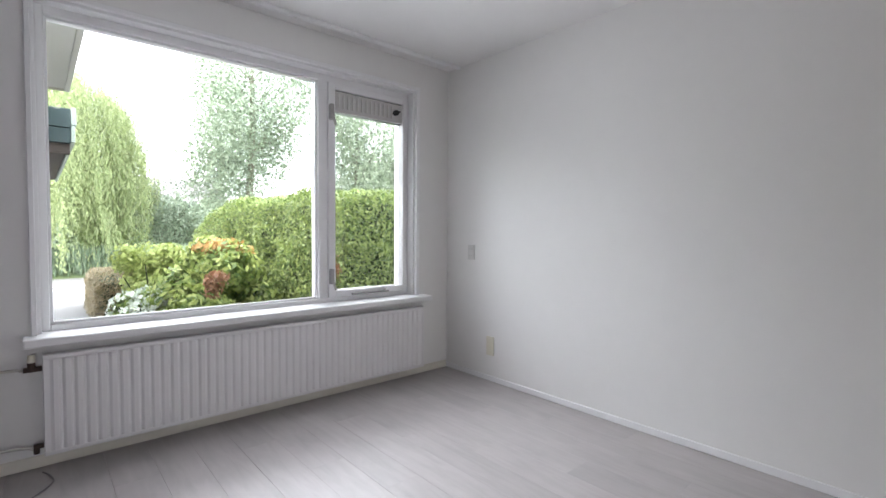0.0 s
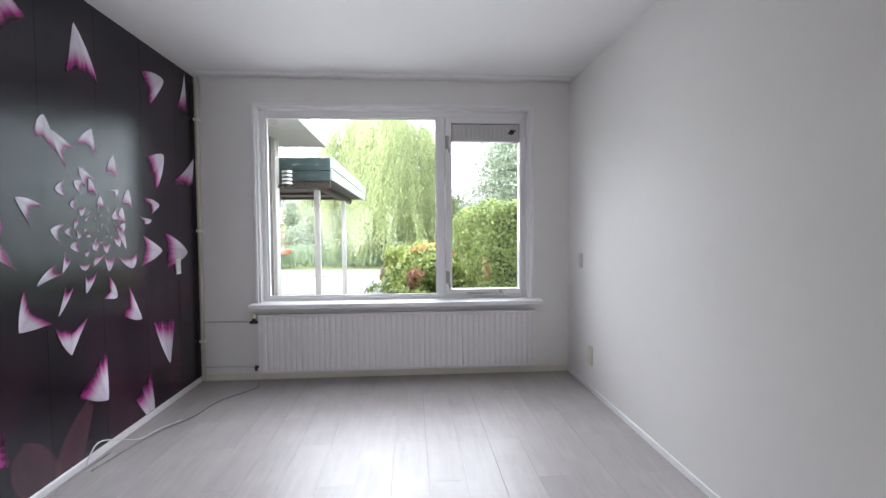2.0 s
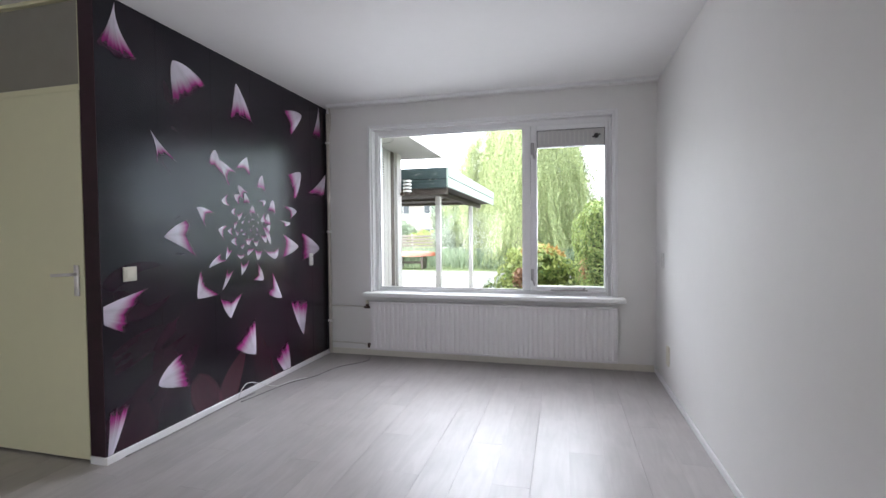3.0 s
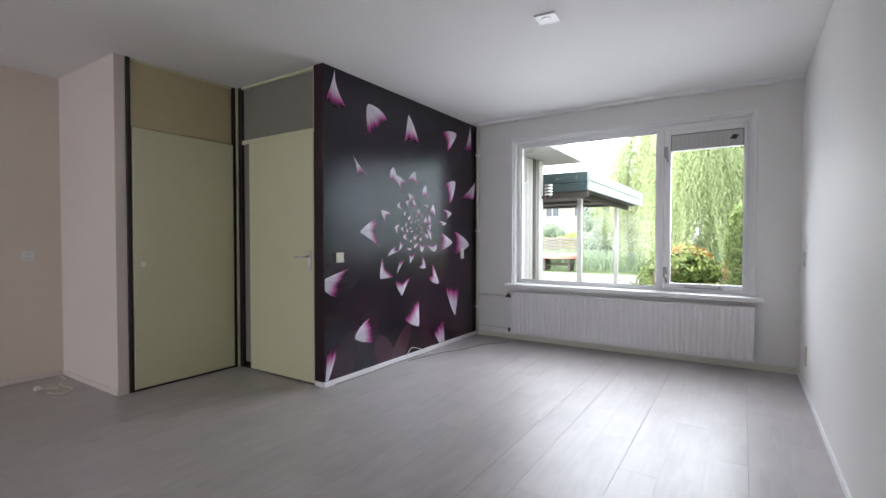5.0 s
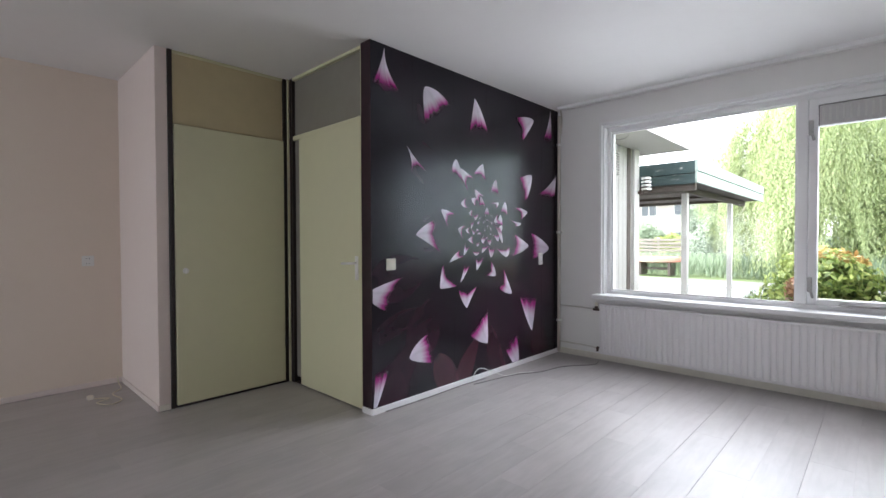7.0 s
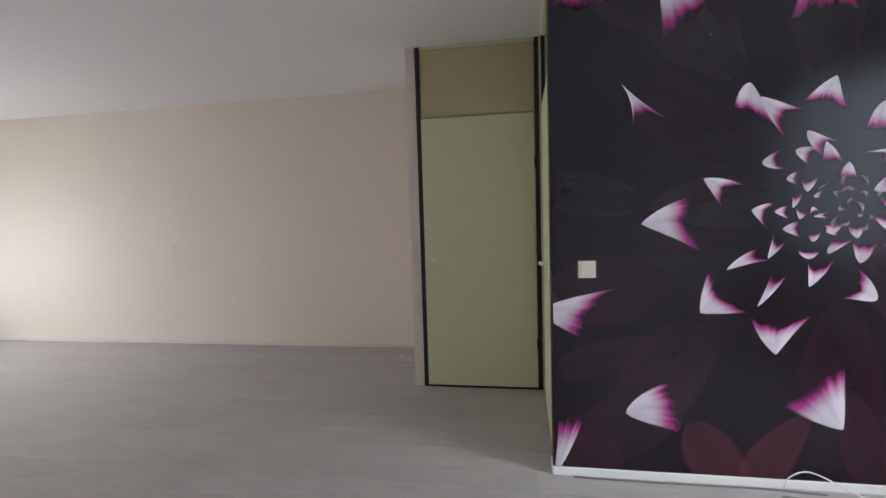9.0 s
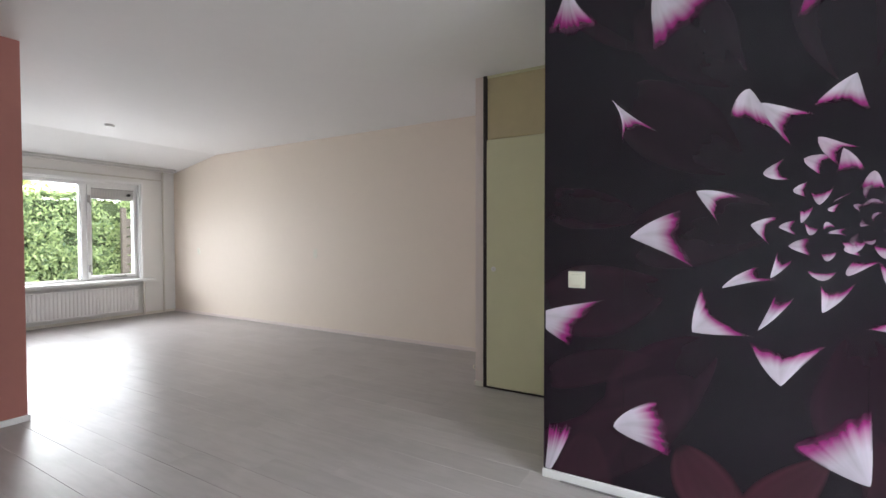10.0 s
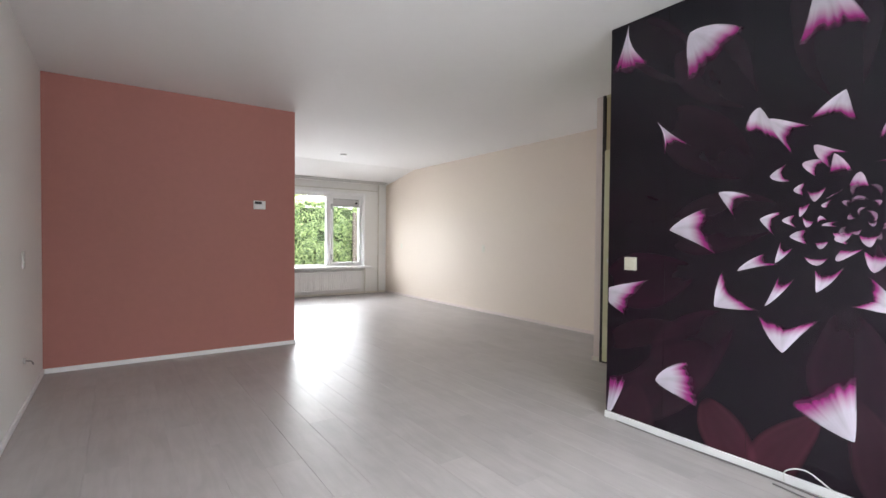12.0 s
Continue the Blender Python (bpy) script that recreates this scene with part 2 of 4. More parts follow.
def thing(name, bm, mat, label="", category="", kind="", group="", smooth=False, at=(0, 0, 0)):
    ob = new(name, mesh_of(name, bm, mat, smooth))
    ob.location = at
    return tagged(ob, label, category, group, kind)


def add_box(bm, lo, hi, bevel=0.0, seg=1):
    lo, hi = Vector(lo), Vector(hi)
    r = bmesh.ops.create_cube(bm, size=1.0, matrix=Matrix.Translation((lo + hi) / 2) @ Matrix.Diagonal((*(hi - lo), 1)))
    if bevel:
        edges = list({e for v in r["verts"] for e in v.link_edges})
        bmesh.ops.bevel(bm, geom=edges, offset=bevel, segments=seg, affect="EDGES", profile=0.5)
    return bm


def box(lo, hi, bevel=0.0, seg=1):
    return add_box(bmesh.new(), lo, hi, bevel, seg)


def boxes(items, bevel=0.0):
    bm = bmesh.new()
    for lo, hi in items:
        add_box(bm, lo, hi, bevel)
    return bm


def add_rod(bm, a, b, r, seg=10, r2=None):
    a, b = Vector(a), Vector(b)
    m = Matrix.Translation((a + b) / 2) @ (b - a).to_track_quat("Z", "Y").to_matrix().to_4x4()
    bmesh.ops.create_cone(bm, cap_ends=True, segments=seg, radius1=r, radius2=r if r2 is None else r2, depth=(b - a).length, matrix=m)
    return bm


def tube(points, r, seg=8):
    """A round tube through points, smoothed."""
    pts = [Vector(p) for p in points]
    fine = []
    for i in range(len(pts) - 1):
        p0, p1, p2, p3 = pts[max(i - 1, 0)], pts[i], pts[i + 1], pts[min(i + 2, len(pts) - 1)]
        for k in range(6):
            t = k / 6
            fine.append(0.5 * ((2 * p1) + (p2 - p0) * t + (2 * p0 - 5 * p1 + 4 * p2 - p3) * t * t + (3 * p1 - p0 - 3 * p2 + p3) * t ** 3))
    fine.append(pts[-1])
    bm = bmesh.new()
    rings = []
    for i, p in enumerate(fine):
        d = (fine[min(i + 1, len(fine) - 1)] - fine[max(i - 1, 0)]).normalized()
        u = d.cross(Vector((0, 0, 1)) if abs(d.z) < 0.9 else Vector((1, 0, 0))).normalized()
        w = d.cross(u)
        rings.append([bm.verts.new(p + r * (math.cos(a) * u + math.sin(a) * w)) for a in (2 * math.pi * k / seg for k in range(seg))])
    for a, b in zip(rings, rings[1:]):
        for k in range(seg):
            bm.faces.new((a[k], a[(k + 1) % seg], b[(k + 1) % seg], b[k]))
    bm.faces.new(rings[0][::-1])
    bm.faces.new(rings[-1])
    return bm


def prism(profile, axis, a, b):
    """A closed profile of 2D points, drawn out along an axis from a to b."""
    bm = bmesh.new()
    def at(p, v):
        return {"x": (v, p[0], p[1]), "y": (p[0], v, p[1]), "z": (p[0], p[1], v)}[axis]
    lo = [bm.verts.new(at(p, a)) for p in profile]
    hi = [bm.verts.new(at(p, b)) for p in profile]
    n = len(profile)
    for k in range(n):
        bm.faces.new((lo[k], lo[(k + 1) % n], hi[(k + 1) % n], hi[k]))
    bm.faces.new(lo[::-1])
    bm.faces.new(hi)
    bmesh.ops.recalc_face_normals(bm, faces=bm.faces)
    return bm


# ---- the shell of the rooms ----
H = 2.56
E, W, S = 3.20, -2.19, -9.75


def structure(name, bm, mat, label):
    return thing(name, bm, mat, label, "wall" if "wall" in name else name.split("_")[0], "structure")


NX0, NX1, NZ0, NZ1 = 0.49, 2.85, 0.66, 2.33
structure("wall_north", boxes([((-2.44, 0, -0.3), (NX0, 0.3, 2.75)), ((NX1, 0, -0.3), (3.45, 0.3, 2.75)), ((NX0, 0, -0.3), (NX1, 0.3, NZ0 - 0.045)), ((NX0, 0, NZ1), (NX1, 0.3, 2.75))]), WALL, "white painted plaster wall around the wide front window")
structure("wall_east", box((E, S - 0.3, -0.3), (3.45, 0, 2.75)), WALL, "long plain white painted party wall")
structure("wall_west", boxes([((W - 0.25, S - 0.3, -0.3), (W, 0, 2.75))]), BEIGE, "long plain beige painted wall")
SX0, SX1, SZ0, SZ1 = -1.66, 0.72, 0.60, 2.12
structure("wall_south", boxes([((W, S - 0.3, -0.3), (SX0, S, 2.75)), ((SX1, S - 0.3, -0.3), (E, S, 2.75)), ((SX0, S - 0.3, -0.3), (SX1, S, SZ0 - 0.045)), ((SX0, S - 0.3, SZ1), (SX1, S, 2.75))]), WALL, "white wall around the garden window")
structure("wall_mural", box((-0.10, -2.49, -0.05), (0, 0, H)), BASE, "thin partition wall that carries the flower mural")
structure("wall_return", box((W, -3.47, -0.05), (-1.155, -3.395, H)), PINK, "short pale pink return wall beside the closet door")
structure("wall_terracotta", box((1.067, -5.86, -0.05), (E, -5.76, H)), RED, "terracotta red painted partition wall")
structure("wall_closet", boxes([((-1.30, -3.395, -0.05), (-1.24, -2.40, H)), ((-1.24, -2.36, -0.05), (-0.10, -2.30, H))]), WALL, "plain wall behind the two doors")
structure("ceiling", box((W - 0.25, -8.55, H), (3.45, 0.3, H + 0.12)), CEIL, "flat white painted ceiling")
structure("ceiling_slope", prism([(-8.55, H), (-8.55, H + 0.12), (S - 0.3, H + 0.12), (S - 0.3, 2.30), (S, 2.345)], "x", W, E), CEIL, "sloping strip of white ceiling over the garden window")


def baseboard(lo, hi, mat=BASE):
    structure("baseboard", box(lo, hi, 0.003), mat, "low painted skirting board along the floor")


bb = 0.042
baseboard((0.012, -0.013, 0), (E - 0.012, 0, 0.06))
baseboard((E - 0.012, -5.76, 0), (E, 0, bb), TRIM)
baseboard((E - 0.012, S, 0), (E, -5.86, bb), TRIM)
baseboard((0, -2.50, 0), (0.014, 0, bb), TRIM)
baseboard((-0.10, -2.503, 0), (0.0, -2.49, bb), TRIM)
baseboard((1.067, -5.76, 0), (E - 0.012, -5.747, bb), TRIM)
baseboard((1.055, -5.872, 0), (1.067, -5.747, bb), TRIM)
baseboard((W, S, 0), (W + 0.012, -3.482, bb), PINK)
baseboard((W, -3.482, 0), (-1.143, -3.47, bb), PINK)
baseboard((-1.155, -3.47, 0), (-1.143, -3.402, bb))
baseboard((W + 0.012, S, 0), (E - 0.012, S + 0.012, bb))


# ---- windows ----
def window(name, x0, x1, z0, z1, mull, cas_left, label):
    """A wide window, built for a wall whose inner face is y = 0 and whose outside is at y > 0: a fixed pane, a mullion, and a casement with a ventilation grille above its glass."""
    root = empty(name, (x0 + x1) / 2, 0, z0, label, "window", kind="structure")
    cx, cz = (x0 + x1) / 2, z0

    def p(nm, items, mat, bevel=0.003, lab="", up=root):
        items = [((a[0] - cx, a[1], a[2] - cz), (b[0] - cx, b[1], b[2] - cz)) for a, b in items]
        return part(nm, boxes(items, bevel), mat, up, lab)

    p("architrave", [((x0 - 0.020, -0.018, z0), (x0 + 0.004, 0.012, z1 + 0.022)), ((x1 - 0.004, -0.018, z0), (x1 + 0.028, 0.012, z1 + 0.022)), ((x0 + 0.004, -0.018, z1 - 0.004), (x1 - 0.004, 0.012, z1 + 0.022))], TRIM, 0.003, "white painted moulding round the opening")
    p("reveal", [((x0, 0.0125, z0), (x0 + 0.02, 0.09, z1 - 0.02)), ((x1 - 0.02, 0.0125, z0), (x1, 0.09, z1 - 0.02)), ((x0, 0.0125, z1 - 0.02), (x1, 0.09, z1))], TRIM, 0.002)
    p("window_frame", [((x0, 0.09, z0), (x0 + 0.055, 0.20, z1)), ((x1 - 0.045, 0.09, z0), (x1, 0.20, z1)), ((x0 + 0.055, 0.09, z1 - 0.065), (x1 - 0.045, 0.20, z1)), ((x0 + 0.055, 0.09, z0 - 0.02), (x1 - 0.045, 0.20, z0 + 0.03)), ((mull - 0.035, 0.085, z0 + 0.03), (mull + 0.035, 0.20, z1 - 0.065))], TRIM, 0.004)
    if cas_left:
        f0, f1, c0, c1 = mull + 0.035, x1 - 0.045, x0 + 0.055, mull - 0.035
    else:
        f0, f1, c0, c1 = x0 + 0.055, mull - 0.035, mull + 0.035, x1 - 0.045
    zb, zt = z0 + 0.03, z1 - 0.065
    p("glazing_bead", [((f0, 0.11, zb), (f0 + 0.012, 0.145, zt)), ((f1 - 0.012, 0.11, zb), (f1, 0.145, zt)), ((f0 + 0.012, 0.11, zb), (f1 - 0.012, 0.145, zb + 0.012)), ((f0 + 0.012, 0.11, zt - 0.012), (f1 - 0.012, 0.145, zt))], TRIM, 0.002)
    pane = p("pane", [((f0, 0.15, zb), (f1, 0.156, zt))], GLASS, 0, "large clear fixed pane")
    pane.visible_shadow = False
    p("frame_stop", [((c0, 0.174, zb), (c0 + 0.014, 0.196, zt)), ((c1 - 0.014, 0.174, zb), (c1, 0.196, zt))], TRIM, 0.001)
    sash = p("casement", [((c0 + 0.004, 0.075, zb + 0.003), (c0 + 0.06, 0.17, zt - 0.003)), ((c1 - 0.03, 0.075, zb + 0.003), (c1 - 0.004, 0.17, zt - 0.003)), ((c0 + 0.06, 0.075, zb + 0.003), (c1 - 0.03, 0.17, zb + 0.05)), ((c0 + 0.06, 0.075, zt - 0.05), (c1 - 0.03, 0.17, zt - 0.003))], TRIM, 0.004, "white hinged casement sash")
    g0, g1, gt = c0 + 0.06, c1 - 0.03, zt - 0.05
    vb = gt - 0.155
    pane = p("pane", [((g0, 0.14, zb + 0.05), (g1, 0.146, vb))], GLASS, 0, "clear pane of the casement", sash)
    pane.visible_shadow = False
    # black backing: the shade in the gap round the grille, as colour
    p("grille_gap_back", [((g0, 0.096, vb - 0.004), (g1, 0.148, gt))], DARKP, 0, "black backing that gives the shaded gap round the ventilation grille", sash)
    vent = p("ventilation_grille", [((g0 + 0.005, 0.085, vb - 0.002), (g1 - 0.005, 0.15, gt - 0.006))], GRILLE, 0.003, "pale grey ribbed ventilation grille with a dark knob", sash)
    n = 13
    for k in range(n):
        u = g0 + 0.03 + (g1 - g0 - 0.14) * k / (n - 1)
        p("grille_rib", [((u - 0.007, 0.072, vb + 0.028), (u + 0.007, 0.0845, gt - 0.028))], SOCK, 0.002, "", vent)
    kb = bmesh.new()
    kx, kz = g1 - 0.075 - cx, (vb + gt) / 2 - cz
    add_rod(kb, (kx, 0.085, kz), (kx, 0.058, kz), 0.022, 16)
    add_rod(kb, (kx - 0.035, 0.062, kz - 0.012), (kx + 0.035, 0.062, kz + 0.012), 0.007, 8)
    part("knob", kb, DARKP, vent, "black rotary knob")
    hb = bmesh.new()
    for zz in (zb + 0.16, zt - 0.22):
        add_box(hb, (c0 + 0.004 - cx, 0.040, zz - 0.055 - cz), (c0 + 0.034 - cx, 0.076, zz + 0.055 - cz), 0.004)
        add_rod(hb, (c0 + 0.015 - cx, 0.05, zz - cz), (c0 + 0.040 - cx, 0.030, zz - 0.10 - cz), 0.009, 8)
    part("handle", hb, WORN, sash, "worn metal latch handles")
    sb = bmesh.new()
    add_box(sb, (c0 + 0.19 - cx, 0.045, zb + 0.012 - cz), (c0 + 0.52 - cx, 0.075, zb + 0.024 - cz), 0.003)
    add_rod(sb, (c0 + 0.48 - cx, 0.06, zb + 0.02 - cz), (c0 + 0.50 - cx, 0.055, zb + 0.045 - cz), 0.008, 8)
    part("window_stay", sb, WORN, sash, "metal casement stay along the bottom rail")
    return root


window("window_1", NX0, NX1, NZ0, NZ1, 2.068, False, "wide white painted window with a fixed pane and a side casement")
w2 = window("window_2", -SX1, -SX0, SZ0, SZ1, 0.905, False, "white painted garden window with a fixed pane and a casement")
w2.matrix_world = pose((SX0 + SX1) / 2, S, SZ0, 0, 0, 180)


def sill_board(x0, x1, y0, y1, z, label):
    bm = box((x0, y0, z - 0.042), (x1, y1, z), 0.008, 2)
    ob = thing("window_sill", bm, TRIM, label, "window sill", "structure")
    return ob

sill_board(0.44, 2.94, -0.12, 0.088, NZ0, "deep white painted window sill board over the radiator")
sill_board(-1.80, 0.86, S - 0.088, S + 0.16, SZ0, "white painted window sill board at the garden window")


# ---- doors ----
def door_1():
    root = empty("door_1", -0.53, -2.485, 0, "closed cream flush door with a metal lever handle, opening to the hall", "door", kind="structure")
    def p(nm, items, mat, lab="", up=root, bevel=0.002):
        return part(nm, boxes([((a[0] + 0.53, a[1] + 2.485, a[2]), (b[0] + 0.53, b[1] + 2.485, b[2])) for a, b in items], bevel), mat, up, lab)
    leaf = p("door_leaf", [((-0.955, -2.487, 0.012), (-0.118, -2.447, 2.035))], DOOR, "flat cream painted door leaf")
    p("door_frame", [((-1.078, -2.474, 2.04), (-0.105, -2.42, 2.075)), ((-0.98, -2.466, 0), (-0.958, -2.40, 2.04)), ((-1.078, -2.478, H - 0.022), (-0.105, -2.43, H)), ((-0.115, -2.49, 2.045), (-0.1005, -2.42, H - 0.022))], DOOR, "cream painted door frame")
    p("jamb", [((-0.115, -2.470, 0), (-0.1005, -2.40, 2.045)), ((-1.125, -2.478, 0), (-1.078, -2.40, H))], BLACK, "dark brown jambs")
    p("side_panel", [((-1.078, -2.452, 0.05), (-0.98, -2.43, 2.04))], GREYPANEL, "narrow dark grey glazed side panel")
    p("transom", [((-1.078, -2.452, 2.075), (-0.115, -2.43, H - 0.022))], GREYPANEL, "grey glazed panel above the door")
    p("threshold", [((-1.078, -2.47, 0), (-0.12, -2.43, 0.011))], BLACK, "dark threshold")
    h = boxes([((-0.185 + 0.53, -0.012, 0.92), (-0.150 + 0.53, -0.002, 1.09))], 0.003)
    add_rod(h, (0.362, -0.01, 1.04), (0.362, -0.055, 1.04), 0.009, 12)
    add_rod(h, (0.366, -0.05, 1.04), (0.245, -0.052, 1.035), 0.009, 12)
    add_rod(h, (0.362, -0.010, 0.965), (0.362, -0.016, 0.965), 0.008, 12)
    part("door_handle", h, CHROME, leaf, "metal lever handle on a long back plate", True)
    return root


def door_2():
    root = empty("door_2", -1.14, -2.95, 0, "closed cream flush closet door with a small key lock and dark jambs", "door", kind="structure")
    def p(nm, items, mat, lab="", up=root, bevel=0.002):
        return part(nm, boxes([((a[0] + 1.14, a[1] + 2.95, a[2]), (b[0] + 1.14, b[1] + 2.95, b[2])) for a, b in items], bevel), mat, up, lab)
    leaf = p("door_leaf", [((-1.175, -3.358, 0.018), (-1.133, -2.528, 2.035))], DOOR, "flat cream painted door leaf")
    p("jamb", [((-1.20, -2.524, 0), (-1.143, -2.492, H)), ((-1.20, -3.394, 0), (-1.143, -3.363, H))], BLACK, "dark brown jambs")
    p("door_frame", [((-1.143, -2.4915, 0), (-1.1255, -2.479, H)), ((-1.19, -3.362, H - 0.02), (-1.15, -2.525, H))], DOOR)
    p("transom", [((-1.18, -3.362, 2.042), (-1.158, -2.525, H - 0.02))], PANEL, "beige painted panel above the door")
    # dark strip that paints the shade in the gap below the leaf
    p("threshold", [((-1.175, -3.362, 0), (-1.14, -2.525, 0.014))], BLACK, "dark strip set in the gap under the door as its shade")
    k = bmesh.new()
    add_rod(k, (0.006, -0.345, 0.985), (0.014, -0.345, 0.985), 0.021, 16)
    add_box(k, (0.014, -0.349, 0.968), (0.030, -0.341, 0.995), 0.002)
    part("lock", k, CHROME, leaf, "small metal key lock")
    hg = bmesh.new()
    for z in (0.35, 1.68):
        add_rod(hg, (0.012, 0.424, z - 0.04), (0.012, 0.424, z + 0.04), 0.007, 8)
    part("hinge", hg, DARKP, leaf, "dark door hinges")
    return root


door_1()
door_2()


# ---- mural ----
def petal(out, ty, tz, ay, az, by, bz, notch=0.95, power=0.9, strength=1.0, warm=0.0, n=20, grow=1.1, rosy=0.0):
    """One printed petal: a pale rounded tip that fans out to two corners, notched between them, and fades through magenta into the dark paper."""
    tip, p, q = np.array((ty, tz)), np.array((ay, az)), np.array((by, bz))
    mid, span = ((p + q) / 2 - tip) * grow, (q - p) / 2 * grow
    bend = 0.22 * math.sin(ty * 53 + tz * 29)
    curl = np.array((-mid[1], mid[0])) * bend
    lit = 1 if math.sin(ty * 37 + tz * 11) > 0 else -1
    V, F, C = out
    first = len(V)
    white, pink, dark = np.array((0.77, 0.71, 0.82)), np.array((0.42, 0.045, 0.26)), np.array((0.09, 0.006, 0.040))
    white = white * (1 - rosy) + np.array((0.56, 0.36, 0.50)) * rosy
    pink = pink * (1 - warm) + np.array((0.38, 0.05, 0.11)) * warm
    for i in range(n + 1):
        u = i / n
        for j in range(n + 1):
            v = -1 + 2 * j / n
            ragged = 0.03 * math.sin(7 * v + ty * 31) + 0.02 * math.sin(19 * v + tz * 17)
            reach = u * (1 + ((notch - 1) * (1 - abs(v) ** 1.6) + ragged) * u ** 0.7)
            V.append(tip + mid * reach + span * v * (0.07 * math.sqrt(u) * (1 - u) + u ** power) + curl * u * (1 - u))
            vein = 0.03 * math.sin(9 * v + tz * 23) + 0.03 * math.sin(23 * v + ty * 41) + 0.02 * math.sin(46 * v + tz * 61)
            fade = u * (0.90 + 0.06 * (1 - v * v) + vein) + 0.10 * (rosy > 0.2) * u * (1 - u)
            turn = 0.12 * max(0.0, -lit * v) * u
            k = min(1, max(0, (fade + turn - 0.47) / 0.33)) ** 1.2
            c = white + (pink - white) * k if fade < 0.78 else pink + (dark - pink) * min(1, (fade - 0.78) / 0.2)
            fold = math.exp(-((v - 0.12 * lit) * 5) ** 2) * 0.16 * min(1, u * 3)
            shade = (1 - fold) * (0.86 + 0.14 * lit * v + 0.05 * math.sin(31 * v + ty * 9) * u)
            edge = min(1.0, (1.02 - abs(v)) * 9)
            C.append((*(c * shade), strength * min(1, max(0, (0.99 - fade) / 0.2)) * max(edge, 0.9 if u < 0.5 else 0.35)))
    for i in range(n):
        for j in range(n):
            k = first + i * (n + 1) + j
            F.append((k, k + 1, k + n + 2, k + n + 1))


def ghost(ty, tz, by, bz, w, color=(0.075, 0.012, 0.03), alpha=0.35, body=0.15, fall=0.6):
    """Prints the dim body of a petal into the paper's colours."""
    y = SY + 0.035 * np.sin(4.1 * SZ + 7 * ty) + 0.012 * np.sin(13 * SZ + 3 * tz)
    z = SZ + 0.030 * np.sin(4.7 * SY + 5 * tz)
    L = math.hypot(by - ty, bz - tz)
    dy, dz = (by - ty) / L, (bz - tz) / L
    u = ((y - ty) * dy + (z - tz) * dz) / L
    uc = np.clip(u, 0, 1)
    half = w / 2 * np.sin(np.pi * (0.06 + uc * 0.94) ** 0.8).clip(0.001) ** 0.7
    v = np.abs((-(y - ty) * dz + (z - tz) * dy) / half)
    vein = 0.95 + 0.05 * np.sin(13 * v * np.sign(dz + 0.01) + 6 * u)
    a = alpha * (body + (1 - body) * np.clip(v, 0, 1) ** 4) * np.clip((1 - v) * 4, 0, 1) * (1 - uc) ** fall * np.clip(u * 7, 0, 1) * np.clip((1 - u) * 9, 0, 1) * vein
    SHEET[:] = SHEET * (1 - a[..., None]) + np.array(color) * a[..., None]


def ink_mesh(name, out, x, parent, label):
    V, F, C = out
    me = bpy.data.meshes.new(name)
    me.from_pydata([(x + 4e-8 * i, min(-0.004, max(-2.487, float(v[0]))), min(2.556, max(0.046, float(v[1])))) for i, v in enumerate(V)], [], F)
    at = me.color_attributes.new("ink", "FLOAT_COLOR", "POINT")
    at.data.foreach_set("color", np.array(C, dtype=np.float32).ravel())
    me.materials.append(INK)
    ob = new(name, me)
    ob.parent = parent
    tagged(ob, label, kind="stuff")


mural = empty("wall_mural_paper", 0, 0, 0, "dahlia photo wallpaper, white and magenta petals on near black", "wallpaper")
part("paper", box((0.0005, -2.492, 0.0425), (0.0026, -0.0005, H - 0.001)), MURAL, mural, "near black purple wallpaper, slightly glossy")
part("paper_edge", box((-0.1005, -2.4955, 0.0425), (0.003, -2.4925, H - 0.001)), MURALEDGE, mural, "dark maroon end of the wallpaper round the corner")
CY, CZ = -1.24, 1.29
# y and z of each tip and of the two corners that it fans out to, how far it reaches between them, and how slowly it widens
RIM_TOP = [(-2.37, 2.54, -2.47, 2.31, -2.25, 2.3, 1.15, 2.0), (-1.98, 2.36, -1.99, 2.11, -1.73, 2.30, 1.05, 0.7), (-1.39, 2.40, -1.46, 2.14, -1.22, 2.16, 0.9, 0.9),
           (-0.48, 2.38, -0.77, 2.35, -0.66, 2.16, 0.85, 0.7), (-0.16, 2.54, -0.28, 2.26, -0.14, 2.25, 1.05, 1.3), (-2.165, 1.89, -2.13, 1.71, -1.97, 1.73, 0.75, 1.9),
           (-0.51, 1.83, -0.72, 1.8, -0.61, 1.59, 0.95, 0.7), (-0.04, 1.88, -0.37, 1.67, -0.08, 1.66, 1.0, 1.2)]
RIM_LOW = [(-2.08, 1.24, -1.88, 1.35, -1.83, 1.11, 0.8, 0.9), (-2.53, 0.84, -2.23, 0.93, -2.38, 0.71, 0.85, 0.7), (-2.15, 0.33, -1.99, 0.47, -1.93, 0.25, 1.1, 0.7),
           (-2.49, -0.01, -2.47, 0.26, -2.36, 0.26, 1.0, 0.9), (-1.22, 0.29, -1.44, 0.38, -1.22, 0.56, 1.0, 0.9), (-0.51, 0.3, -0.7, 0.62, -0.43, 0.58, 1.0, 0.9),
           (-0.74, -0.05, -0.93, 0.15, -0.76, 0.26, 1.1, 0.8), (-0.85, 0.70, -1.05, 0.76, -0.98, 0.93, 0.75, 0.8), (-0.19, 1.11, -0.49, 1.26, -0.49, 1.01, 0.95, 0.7)]
